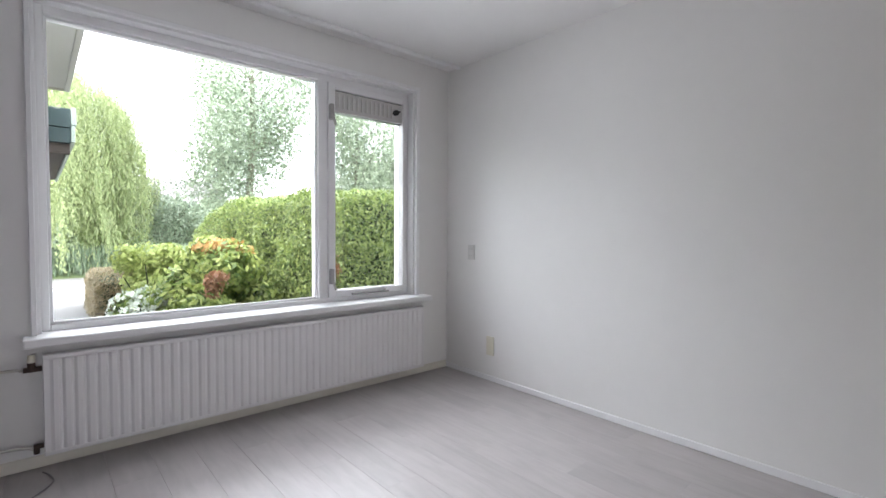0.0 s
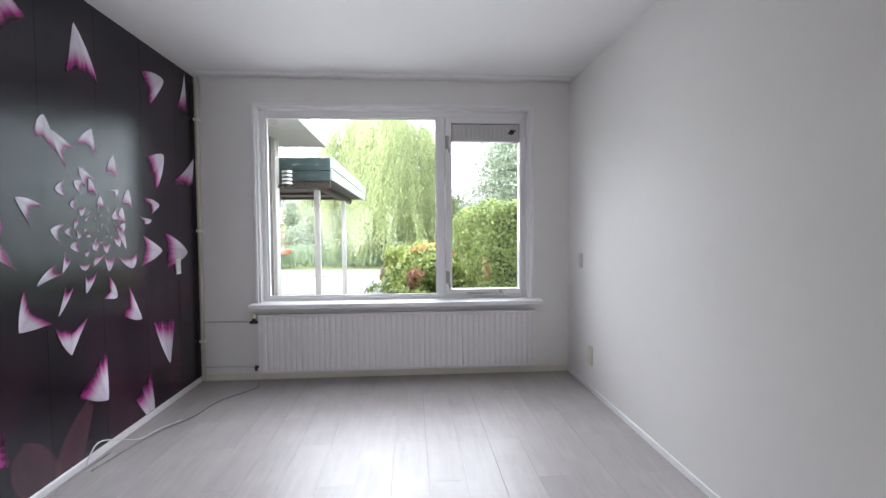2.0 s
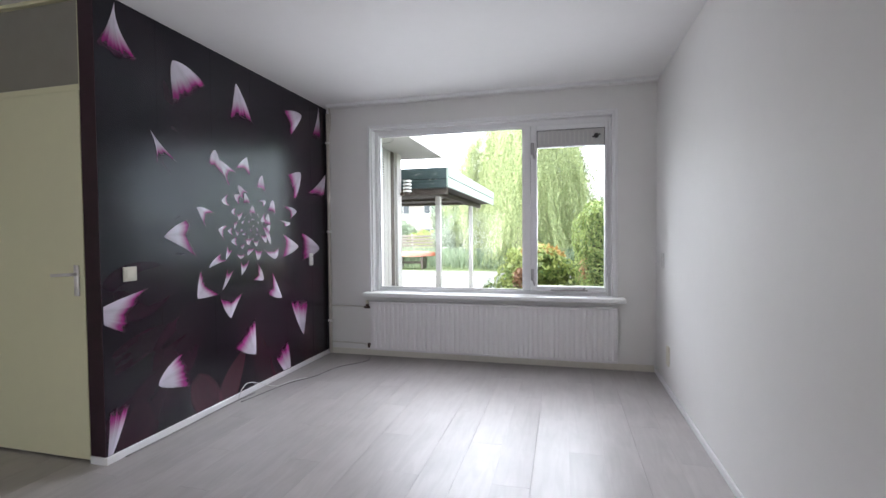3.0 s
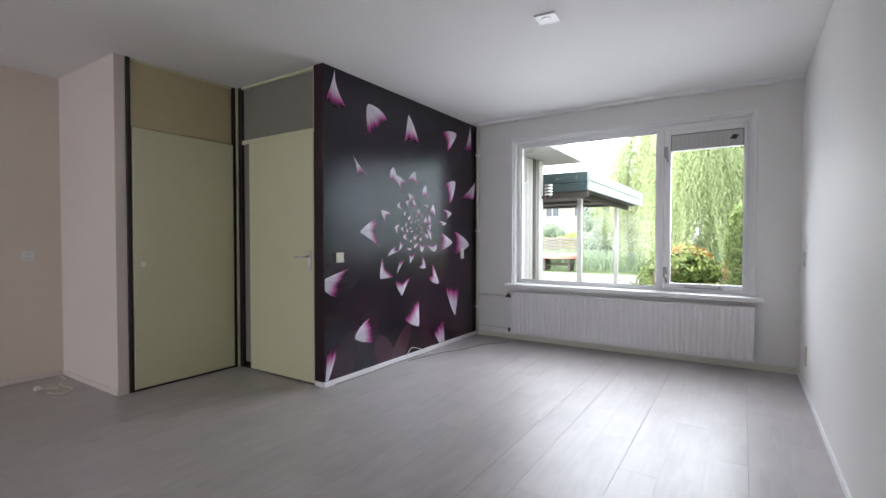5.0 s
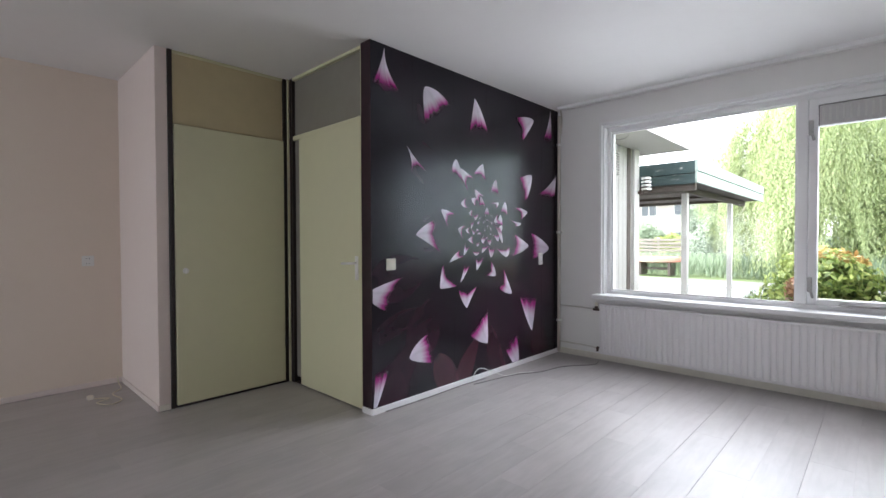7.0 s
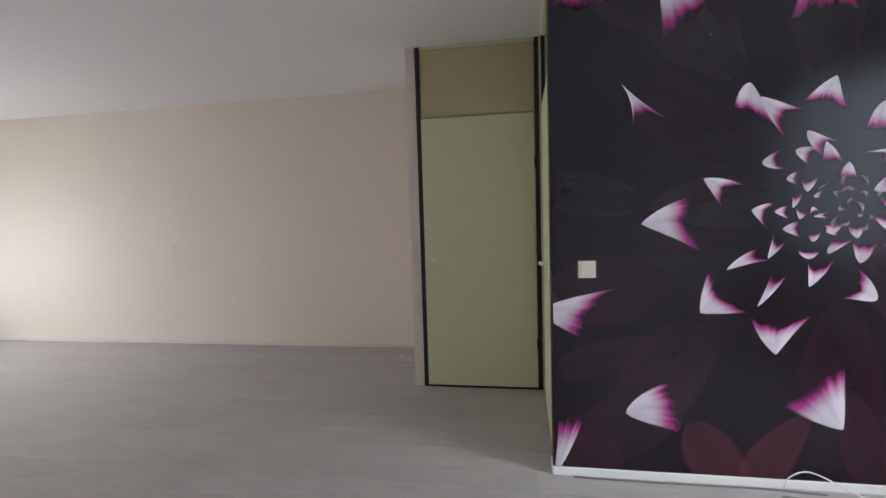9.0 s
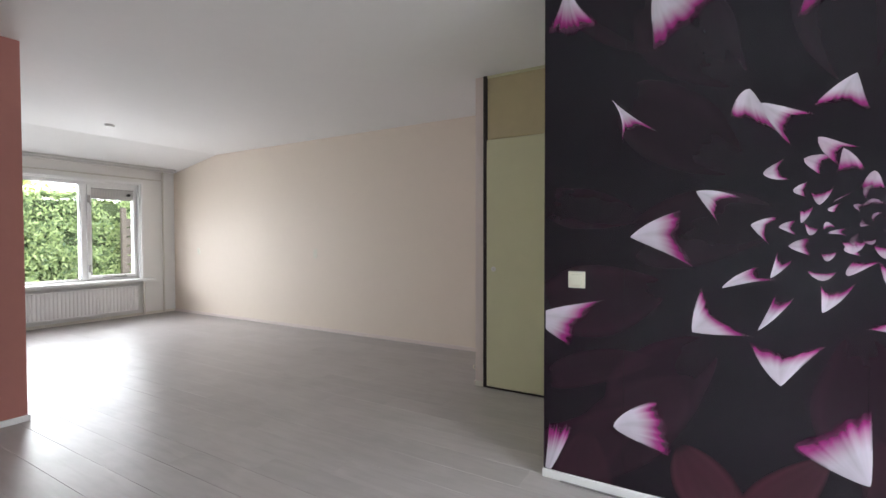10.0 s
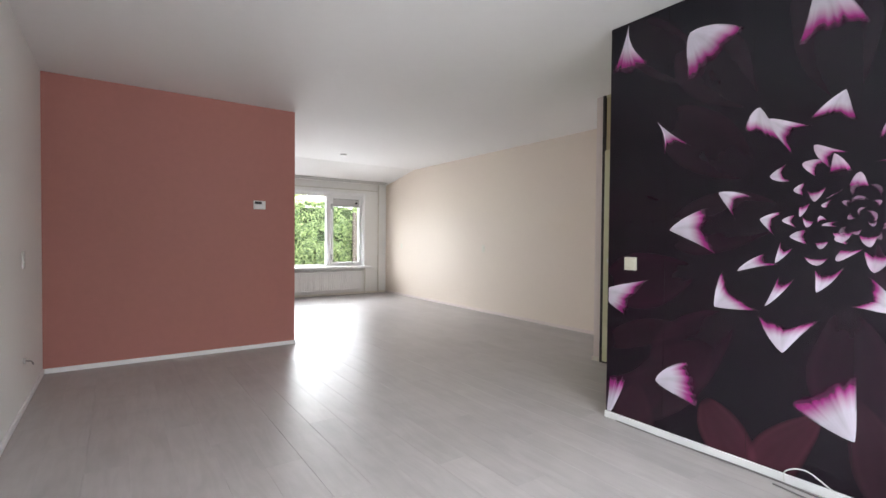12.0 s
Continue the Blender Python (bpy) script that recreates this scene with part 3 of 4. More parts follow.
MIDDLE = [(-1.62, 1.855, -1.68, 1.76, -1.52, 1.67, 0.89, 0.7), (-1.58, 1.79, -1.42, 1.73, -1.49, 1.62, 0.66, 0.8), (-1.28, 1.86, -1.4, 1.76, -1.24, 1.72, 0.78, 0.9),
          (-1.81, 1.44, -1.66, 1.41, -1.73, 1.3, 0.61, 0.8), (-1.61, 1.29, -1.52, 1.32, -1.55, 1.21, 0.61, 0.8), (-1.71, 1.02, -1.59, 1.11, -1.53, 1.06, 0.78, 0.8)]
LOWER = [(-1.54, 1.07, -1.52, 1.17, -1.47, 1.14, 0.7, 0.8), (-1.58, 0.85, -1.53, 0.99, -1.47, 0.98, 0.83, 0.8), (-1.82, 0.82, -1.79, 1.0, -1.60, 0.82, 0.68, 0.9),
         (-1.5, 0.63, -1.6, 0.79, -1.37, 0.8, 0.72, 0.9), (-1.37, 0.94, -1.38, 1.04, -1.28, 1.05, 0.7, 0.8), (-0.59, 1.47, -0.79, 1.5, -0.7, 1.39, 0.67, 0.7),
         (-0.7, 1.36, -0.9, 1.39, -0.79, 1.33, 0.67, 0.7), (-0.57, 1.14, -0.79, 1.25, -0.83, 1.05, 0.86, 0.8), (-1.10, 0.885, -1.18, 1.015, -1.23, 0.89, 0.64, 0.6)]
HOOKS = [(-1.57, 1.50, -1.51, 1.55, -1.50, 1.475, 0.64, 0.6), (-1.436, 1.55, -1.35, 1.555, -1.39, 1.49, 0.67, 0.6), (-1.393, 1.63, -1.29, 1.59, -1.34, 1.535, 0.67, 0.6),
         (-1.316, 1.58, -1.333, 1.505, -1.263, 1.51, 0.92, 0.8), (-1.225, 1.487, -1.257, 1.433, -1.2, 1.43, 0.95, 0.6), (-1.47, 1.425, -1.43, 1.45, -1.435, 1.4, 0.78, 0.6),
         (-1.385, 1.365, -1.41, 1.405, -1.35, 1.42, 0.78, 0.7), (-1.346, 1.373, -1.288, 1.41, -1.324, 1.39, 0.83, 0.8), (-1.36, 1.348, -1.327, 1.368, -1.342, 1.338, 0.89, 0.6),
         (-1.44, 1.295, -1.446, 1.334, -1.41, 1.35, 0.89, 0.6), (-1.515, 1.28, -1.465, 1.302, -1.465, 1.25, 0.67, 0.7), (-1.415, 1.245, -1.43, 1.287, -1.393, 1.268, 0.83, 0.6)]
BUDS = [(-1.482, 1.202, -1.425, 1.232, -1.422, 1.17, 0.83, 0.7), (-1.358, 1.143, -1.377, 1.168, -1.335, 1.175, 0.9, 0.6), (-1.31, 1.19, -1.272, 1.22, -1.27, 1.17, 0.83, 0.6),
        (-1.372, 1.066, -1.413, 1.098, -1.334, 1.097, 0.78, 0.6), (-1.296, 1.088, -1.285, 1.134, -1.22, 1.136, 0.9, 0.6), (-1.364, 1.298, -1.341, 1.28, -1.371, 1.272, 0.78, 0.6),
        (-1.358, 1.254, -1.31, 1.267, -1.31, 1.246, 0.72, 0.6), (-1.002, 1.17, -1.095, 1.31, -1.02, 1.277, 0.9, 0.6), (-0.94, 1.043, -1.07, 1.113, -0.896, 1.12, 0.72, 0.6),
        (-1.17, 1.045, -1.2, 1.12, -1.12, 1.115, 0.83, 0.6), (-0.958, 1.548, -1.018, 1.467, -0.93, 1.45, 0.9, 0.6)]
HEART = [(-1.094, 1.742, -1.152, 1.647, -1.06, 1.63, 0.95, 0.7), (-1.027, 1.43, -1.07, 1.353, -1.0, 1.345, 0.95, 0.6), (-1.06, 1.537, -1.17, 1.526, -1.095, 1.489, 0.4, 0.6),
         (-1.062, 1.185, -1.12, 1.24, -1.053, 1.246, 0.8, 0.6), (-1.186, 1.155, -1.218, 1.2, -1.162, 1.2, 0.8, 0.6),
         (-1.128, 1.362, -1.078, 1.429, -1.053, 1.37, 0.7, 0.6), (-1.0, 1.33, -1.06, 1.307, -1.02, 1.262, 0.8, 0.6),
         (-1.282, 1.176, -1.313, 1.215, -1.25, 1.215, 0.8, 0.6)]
ink = ([], [], [])
NY, NZ = 400, 410
SY, SZ = np.meshgrid(np.linspace(-2.492, -0.0005, NY), np.linspace(0.0425, H - 0.001, NZ), indexing="ij")
SHEET = np.tile((0.0086, 0.0036, 0.0076), (NY, NZ, 1))
SHEET += (0.5 + 0.5 * np.sin(3.1 * SY + 2.2 * SZ) * np.sin(4.3 * SZ - 1.7 * SY))[..., None] * np.array((0.004, 0.001, 0.002))
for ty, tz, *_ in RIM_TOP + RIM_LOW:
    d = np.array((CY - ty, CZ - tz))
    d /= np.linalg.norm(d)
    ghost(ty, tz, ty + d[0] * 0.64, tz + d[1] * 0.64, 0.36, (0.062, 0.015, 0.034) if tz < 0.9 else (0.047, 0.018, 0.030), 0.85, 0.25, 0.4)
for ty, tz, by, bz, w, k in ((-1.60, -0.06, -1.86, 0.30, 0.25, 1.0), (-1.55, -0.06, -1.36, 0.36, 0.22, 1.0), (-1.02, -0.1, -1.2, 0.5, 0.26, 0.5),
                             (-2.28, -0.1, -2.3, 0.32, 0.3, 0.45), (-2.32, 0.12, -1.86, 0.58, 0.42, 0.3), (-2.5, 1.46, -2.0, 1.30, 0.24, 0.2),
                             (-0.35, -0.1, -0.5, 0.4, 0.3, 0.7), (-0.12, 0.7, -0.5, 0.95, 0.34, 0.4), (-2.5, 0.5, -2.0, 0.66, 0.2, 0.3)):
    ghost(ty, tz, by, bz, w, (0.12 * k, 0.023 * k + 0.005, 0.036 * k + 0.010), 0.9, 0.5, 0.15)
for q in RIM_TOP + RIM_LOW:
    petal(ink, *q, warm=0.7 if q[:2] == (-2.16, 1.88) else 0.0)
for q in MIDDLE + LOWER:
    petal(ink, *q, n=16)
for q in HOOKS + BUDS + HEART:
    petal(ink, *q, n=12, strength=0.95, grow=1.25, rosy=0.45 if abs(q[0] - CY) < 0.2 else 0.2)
# the dim pink buds in the heart of the flower
rnd = random.Random(5)
for k in range(15):
    a = k * 2.39996 + rnd.uniform(-0.2, 0.2)
    r = 0.14 * math.sqrt((k + 0.5) / 15)
    ln, b, w = rnd.uniform(0.022, 0.034), a + rnd.uniform(-0.7, 0.7), rnd.uniform(0.5, 0.9)
    ty, tz = -1.19 + r * math.cos(a), 1.30 + r * math.sin(a)
    petal(ink, ty, tz, ty - ln * math.cos(b - w), tz - ln * math.sin(b - w), ty - ln * math.cos(b + w), tz - ln * math.sin(b + w), 0.7, 0.6, strength=rnd.uniform(0.3, 0.6), n=8, grow=1.4, rosy=0.7)
SEAMM = material("wallpaper_seam", (0.013, 0.008, 0.012), 0.24, var=0.1)
SEAMS = (-2.106, -1.653, -1.229, -0.78, -0.33)
for y in SEAMS:
    part("paper_seam", box((0.0033, y - 0.0006, 0.045), (0.0040, y + 0.0006, H - 0.003)), SEAMM, mural, "faint seam between two strips of wallpaper")
me = bpy.data.meshes.new("print")
me.from_pydata([(0.0032, float(SY[i, j]), float(SZ[i, j])) for i in range(NY) for j in range(NZ)], [],
               [(k, k + NZ, k + NZ + 1, k + 1) for i in range(NY - 1) for k in range(i * NZ, i * NZ + NZ - 1)])
me.color_attributes.new("ink", "FLOAT_COLOR", "POINT").data.foreach_set("color", np.concatenate([SHEET, np.ones((NY, NZ, 1))], 2).astype(np.float32).ravel())
me.materials.append(SHEETM)
pr = new("print", me)
pr.parent = mural
tagged(pr, "near black print with the dim maroon bodies of the petals", kind="stuff")
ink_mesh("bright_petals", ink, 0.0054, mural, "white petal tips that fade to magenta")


# ---- radiators and pipes ----
def radiator(x0, x1, z0, z1, label):
    """A fluted steel panel radiator; its back is towards y = 0."""
    root = empty("radiator", (x0 + x1) / 2, 0, z0, label, "radiator")
    cx = (x0 + x1) / 2
    n = round((x1 - x0 - 0.06) / 0.047)
    prof = [(x0 - cx, -0.085), (x0 - cx + 0.004, -0.092), (x0 - cx + 0.026, -0.092)]
    pitch = (x1 - x0 - 0.06) / n
    for k in range(n):
        a = x0 - cx + 0.03 + k * pitch
        prof += [(a + 0.004, -0.0955), (a + 0.010, -0.099), (a + pitch - 0.020, -0.099), (a + pitch - 0.013, -0.0965), (a + pitch - 0.009, -0.0875), (a + pitch - 0.003, -0.0875)]
    prof += [(x1 - cx - 0.026, -0.092), (x1 - cx - 0.004, -0.092), (x1 - cx, -0.085), (x1 - cx, -0.040), (x0 - cx, -0.040)]
    part("panel", prism(prof, "z", 0.022, z1 - z0 - 0.022), RADI, root, "fluted white enamelled steel panel")
    part("rim", boxes([((x0 - cx, -0.0945, 0), (x1 - cx, -0.042, 0.022)), ((x0 - cx, -0.0945, z1 - z0 - 0.022), (x1 - cx, -0.042, z1 - z0))], 0.004), RADI, root, "flat rolled rims of the panel")
    for o in (0.25, (x1 - x0) / 2, x1 - x0 - 0.28):
        part("bracket", box((x0 - cx + o, -0.040, 0.06), (x0 - cx + o + 0.03, -0.002, z1 - z0 - 0.04), 0.002), IRON, root, "steel wall bracket")
    v = bmesh.new()
    add_rod(v, (x0 - cx + 0.004, -0.066, z1 - z0 - 0.065), (x0 - cx - 0.07, -0.066, z1 - z0 - 0.065), 0.013, 12)
    add_rod(v, (x0 - cx - 0.04, -0.066, z1 - z0 - 0.075), (x0 - cx - 0.04, -0.066, z1 - z0 - 0.03), 0.016, 12)
    part("valve", v, IRON, root, "dull metal radiator valve", True)
    c = bmesh.new()
    add_rod(c, (x0 - cx - 0.04, -0.066, z1 - z0 - 0.03), (x0 - cx - 0.04, -0.066, z1 - z0 + 0.005), 0.017, 14, 0.014)
    part("valve_cap", c, CREAM, root, "yellowed cream valve cap")
    u = bmesh.new()
    add_rod(u, (x0 - cx + 0.004, -0.066, 0.05), (x0 - cx - 0.035, -0.066, 0.05), 0.012, 12)
    add_rod(u, (x0 - cx - 0.028, -0.066, 0.06), (x0 - cx - 0.028, -0.066, 0.015), 0.012, 12)
    part("lockshield", u, IRON, root, "small dull metal lockshield valve", True)
    return root


radiator(0.508, 2.874, 0.078, 0.572, "long white panel radiator under the wide front window")
r2 = radiator(-0.80, 1.56, 0.10, 0.50, "long white panel radiator under the garden window")
r2.matrix_world = pose(-0.38, S, 0.10, 0, 0, 180)


def pipe(points, r, label, mat=PIPE):
    thing("heating_pipe", tube(points, r), mat, label, "pipe", smooth=True)


pipe([(0.034, -0.032, 0.02), (0.034, -0.032, 1.2), (0.034, -0.032, 2.5)], 0.017, "yellowed white heating riser in the wall corner", AGED)
for z in (0.35, 1.28, 2.2):
    thing("pipe_clip", box((0.012, -0.052, z - 0.012), (0.056, 0.0, z + 0.012), 0.004), WHITEP, "small white clip that holds the riser", "pipe clip")
pipe([(0.05, -0.028, 2.3), (0.062, -0.028, 2.45), (0.05, -0.028, 2.56)], 0.008, "thin yellowed white second riser under the ceiling", AGED)
pipe([(0.045, -0.022, 0.508), (0.25, -0.022, 0.508), (0.40, -0.04, 0.507), (0.43, -0.066, 0.507)], 0.007, "thin feed pipe from the riser to the radiator valve")
pipe([(0.045, -0.022, 0.125), (0.28, -0.022, 0.125), (0.44, -0.045, 0.122), (0.48, -0.066, 0.10)], 0.007, "thin return pipe above the skirting board")
pipe([(-1.98, S + 0.04, 0.02), (-1.98, S + 0.04, 1.2), (-1.98, S + 0.04, 2.34)], 0.016, "white riser beside the garden window")
pipe([(-1.98, S + 0.04, 2.20), (-0.6, S + 0.04, 2.20), (0.95, S + 0.04, 2.20)], 0.011, "thin white pipe along the wall over the garden window")
pipe([(-1.66, S + 0.05, 0.02), (-1.66, S + 0.05, 0.3), (-1.66, S + 0.05, 0.55)], 0.02, "white upright pipe at the end of the radiator")


# ---- curtain rails ----
def rail(name, x0, x1, y, z, label, mat=TRIM):
    prof = [(y - 0.016, z), (y - 0.016, z - 0.020), (y - 0.012, z - 0.024), (y - 0.004, z - 0.024), (y - 0.004, z - 0.016), (y + 0.004, z - 0.016), (y + 0.004, z - 0.024), (y + 0.012, z - 0.024), (y + 0.016, z - 0.020), (y + 0.016, z)]
    thing(name, prism(prof, "x", x0, x1), mat, label, "curtain rail")


rail("curtain_rail", 0.09, 3.185, -0.15, H, "white curtain rail on the ceiling along the front wall")
# both garden rails are grey: the shade on their sides is in the colour
rail("curtain_rail", -2.1, 3.1, S + 0.22, 2.384, "curtain rail on the sloped ceiling at the garden window, greyed for its shaded side", GRILLE)
rail("curtain_rail", -2.1, 3.1, S + 0.12, 2.366, "second curtain rail nearer the garden window, greyed for its shaded side", GRILLE)
rb = bmesh.new()
for k in range(12):
    add_box(rb, (0.2 + 0.26 * k - 0.008, -0.157, H - 0.034), (0.2 + 0.26 * k + 0.008, -0.143, H - 0.0245), 0.002)
thing("rail_gliders", rb, WHITEP, "small white plastic gliders left in the front curtain rail", "curtain glider", kind="stuff")


# ---- sockets, switches and small fittings ----
def plate(name, x, y, z, w, h, rz, mat, label, category, kind_of="socket", count=1):
    """A wall plate that faces local -y."""
    root = empty(name, x, y, z, label, category, rz=rz)
    part("plate", box((-w / 2, -0.011, -h / 2), (w / 2, 0, h / 2), 0.003, 2), mat, root)
    if kind_of == "socket":
        for k in range(count):
            cz = 0 if count == 1 else (k - 0.5) * h * 0.46
            r = min(w, h / count) * 0.33
            bm = bmesh.new()
            add_rod(bm, (0, -0.0105, cz), (0, -0.0135, cz), r, 20)
            ring = part("socket_face", bm, mat, root)
            bm = bmesh.new()
            add_rod(bm, (-0.009, -0.0136, cz), (-0.009, -0.0142, cz), 0.0028, 8)
            add_rod(bm, (0.009, -0.0136, cz), (0.009, -0.0142, cz), 0.0028, 8)
            part("pin_hole", bm, DARKP, ring, "dark pin holes")
    elif kind_of == "switch":
        part("rocker", box((-w * 0.34, -0.016, -h * 0.34), (w * 0.34, -0.010, h * 0.34), 0.003), mat, root)
    elif kind_of == "blank":
        part("cover", box((-w * 0.40, -0.014, -h * 0.44), (w * 0.40, -0.010, h * 0.44), 0.002), mat, root)
    return root


plate("wall_socket", E, -0.306, 1.015, 0.07, 0.12, -90, SOCK, "white double wall socket near the window corner", "wall socket", count=2)
plate("blank_plate", E, -0.528, 0.279, 0.075, 0.15, -90, CREAM, "cream blank cover plate low on the white wall", "cover plate", "blank")
plate("wall_socket", E, -4.79, 1.01, 0.075, 0.12, -90, SOCK, "white wall socket near the terracotta wall", "wall socket", count=2)
plate("light_switch", 0.0055, -2.327, 1.03, 0.082, 0.082, 90, CREAM, "cream rocker light switch on the dark wallpaper", "light switch", "switch")
plate("wall_socket", 0.0055, -0.36, 1.01, 0.065, 0.12, 90, WHITEP, "white wall socket on the dark wallpaper near the corner", "wall socket", count=2)
plate("wall_socket", W, -6.40, 1.03, 0.07, 0.12, 90, CREAM, "white double wall socket on the beige wall", "wall socket", count=2)
plate("wall_socket", W, -3.695, 1.04, 0.082, 0.086, 90, WHITEP, "white double wall socket beside the recess corner", "wall socket", count=2)
plate("wall_socket", W, -9.05, 1.03, 0.07, 0.10, 90, CREAM, "small pale socket near the garden window", "wall socket", count=1)

# the flush sockets of the beige wall stand out less
for ob in list(scene.objects):
    if ob.name.startswith("wall_socket") and abs(ob.location.x - W) < 0.01:
        ob.scale.y = 0.4

th = empty("thermostat", 1.443, -5.76, 1.52, "white room thermostat with a dark display on the terracotta wall", "thermostat", rz=180)
part("casing", box((-0.06, -0.028, -0.045), (0.06, 0, 0.045), 0.006, 2), WHITEP, th)
part("display", box((-0.05, -0.0295, 0.008), (0.02, -0.027, 0.036), 0.001), DARKP, th, "dark grey display")
part("button", boxes([((0.028, -0.031, 0.012), (0.046, -0.027, 0.032)), ((-0.045, -0.030, -0.03), (0.045, -0.0275, -0.012))], 0.002), RADI, th)

hole = bmesh.new()
add_rod(hole, (E, -4.79, 0.324), (E - 0.012, -4.79, 0.324), 0.022, 16)
thing("cable_outlet", hole, GRILLE, "small round grey cable outlet low on the white wall", "cable outlet")
thing("outlet_wire", tube([(E - 0.008, -4.79, 0.324), (E - 0.04, -4.80, 0.315), (E - 0.05, -4.80, 0.29)], 0.004), CABLEG, "short grey wire end out of the wall", "wire", smooth=True)

cv = empty("ceiling_vent", 1.737, -2.25, H, "small square white air valve on the ceiling", "ceiling vent", rz=4)
part("frame", box((-0.064, -0.064, -0.008), (0.064, 0.064, 0), 0.003), WHITEP, cv)
vb = bmesh.new()
add_rod(vb, (0, 0, -0.0085), (0, 0, -0.012), 0.035, 24, 0.032)
part("disc", vb, WHITEP, cv)
cs = bmesh.new()
add_rod(cs, (-0.37, -7.81, H), (-0.37, -7.81, H - 0.025), 0.05, 20, 0.045)
thing("ceiling_rose", cs, WHITEP, "small round white ceiling rose for a lamp", "ceiling rose")


def cable(points, r, mat, label):
    return thing("cable", tube(points, r), mat, label, "cable", smooth=True)


cable([(0.03, -2.40, 0.008), (0.035, -2.0, 0.006), (0.03, -1.6, 0.007), (0.05, -1.30, 0.006)], 0.005, CABLEG, "grey cable lying along the mural skirting")
cable([(0.03, -1.47, 0.005), (0.05, -1.46, 0.075), (0.05, -1.38, 0.108), (0.08, -1.27, 0.07), (0.12, -1.12, 0.005), (0.16, -0.98, 0.005), (0.24, -0.85, 0.005)], 0.0032, WHITEP, "white cable that stands up in a loop by the skirting")
cable([(0.08, -1.50, 0.005), (0.13, -1.22, 0.005), (0.18, -1.01, 0.005), (0.29, -0.80, 0.005), (0.35, -0.51, 0.005), (0.52, -0.27, 0.005), (0.53, -0.17, 0.005), (0.50, -0.09, 0.005)], 0.004, CABLEG, "thin grey cable on the floor towards the radiator")
cable([(W + 0.02, -3.51, 0.06), (W + 0.05, -3.51, 0.008), (-1.96, -3.53, 0.004), (-1.84, -3.61, 0.004), (-1.64, -3.59, 0.004), (-1.57, -3.68, 0.005), (-1.67, -3.74, 0.009), (-1.74, -3.65, 0.005), (-1.80, -3.73, 0.006)], 0.0045, CABLEB, "cream cable curled on the floor in the recess")
pg = box((-1.845, -3.775, 0), (-1.80, -3.735, 0.03), 0.006)
thing("cable_plug", pg, CREAM, "cream plug at the end of the curled cable", "plug")


# ---- outdoors ----
G = -0.20
bm = bmesh.new()
bmesh.ops.create_grid(bm, x_segments=8, y_segments=8, size=260, matrix=Matrix.Translation((0, 40, G - 0.03)))
thing("ground", bm, LAWN, "grass ground around the house", "ground", "structure")
thing("pavement", box((-14, 0.3, G - 0.2), (9, 10.8, G)), PAVE, "pale concrete paved drive", "pavement", "structure")
thing("kerb", box((-14, 10.8, G - 0.2), (30, 10.95, G + 0.05), 0.02), ROADM, "dark concrete kerb beside the drive", "kerb", "structure")
thing("road", box((-40, 10.95, G - 0.2), (40, 13.6, G - 0.01)), PAVE, "pale narrow road", "road", "structure")
thing("patio", box((-8, -14, G - 0.2), (9, S - 0.3, G)), PAVE, "paved strip behind the house", "pavement", "structure")


def leaves(name, pts, nrm, length, width, mat, parent=None, label="", droop=0.3, seed=1, jitter=0.9):
    """Small rhombic leaves at points, each tilted about the way it faces."""
    rs = np.random.RandomState(seed)
    n = len(pts)
    nrm = nrm + rs.normal(0, jitter * 0.5, (n, 3))
    nrm /= np.linalg.norm(nrm, axis=1)[:, None] + 1e-9
    d = rs.normal(0, 1, (n, 3))
    d[:, 2] -= droop * 3
    d -= (d * nrm).sum(1)[:, None] * nrm
    d /= np.linalg.norm(d, axis=1)[:, None] + 1e-9
    s = np.cross(nrm, d)
    k = rs.uniform(0.7, 1.3, (n, 1))
    L, Wd = length * k / 2, width * k / 2
    v = np.stack([pts - d * L, pts + s * Wd - d * L * 0.1, pts + d * L, pts - s * Wd - d * L * 0.1], 1).reshape(-1, 3)
    me = bpy.data.meshes.new(name)
    me.vertices.add(4 * n)
    me.vertices.foreach_set("co", v.astype(np.float32).ravel())
    me.loops.add(4 * n)
    me.loops.foreach_set("vertex_index", np.arange(4 * n, dtype=np.int32))
    me.polygons.add(n)
    me.polygons.foreach_set("loop_start", np.arange(0, 4 * n, 4, dtype=np.int32))
    me.update(calc_edges=True)
    me.materials.append(mat)
    ob = new(name, me)
    if parent:
        ob.parent = parent
    if label:
        tagged(ob, label)
    return ob


def lumpy(n, c, r, seed, lumps=9, shell=0.75):
    """Points in the outer layer of an uneven crown made of overlapping clumps."""
    rs = np.random.RandomState(seed)
    cs = rs.normal(0, 1, (lumps, 3))
    cs /= np.linalg.norm(cs, axis=1)[:, None]
    cs *= rs.uniform(0.25, 0.75, (lumps, 1))
    rad = rs.uniform(0.28, 0.5, lumps)
    i = rs.randint(0, lumps, n)
    d = rs.normal(0, 1, (n, 3))
    d /= np.linalg.norm(d, axis=1)[:, None]
    q = cs[i] + d * rad[i][:, None] * rs.uniform(shell, 1.05, (n, 1))
    return np.array(c) + q * np.array(r), d


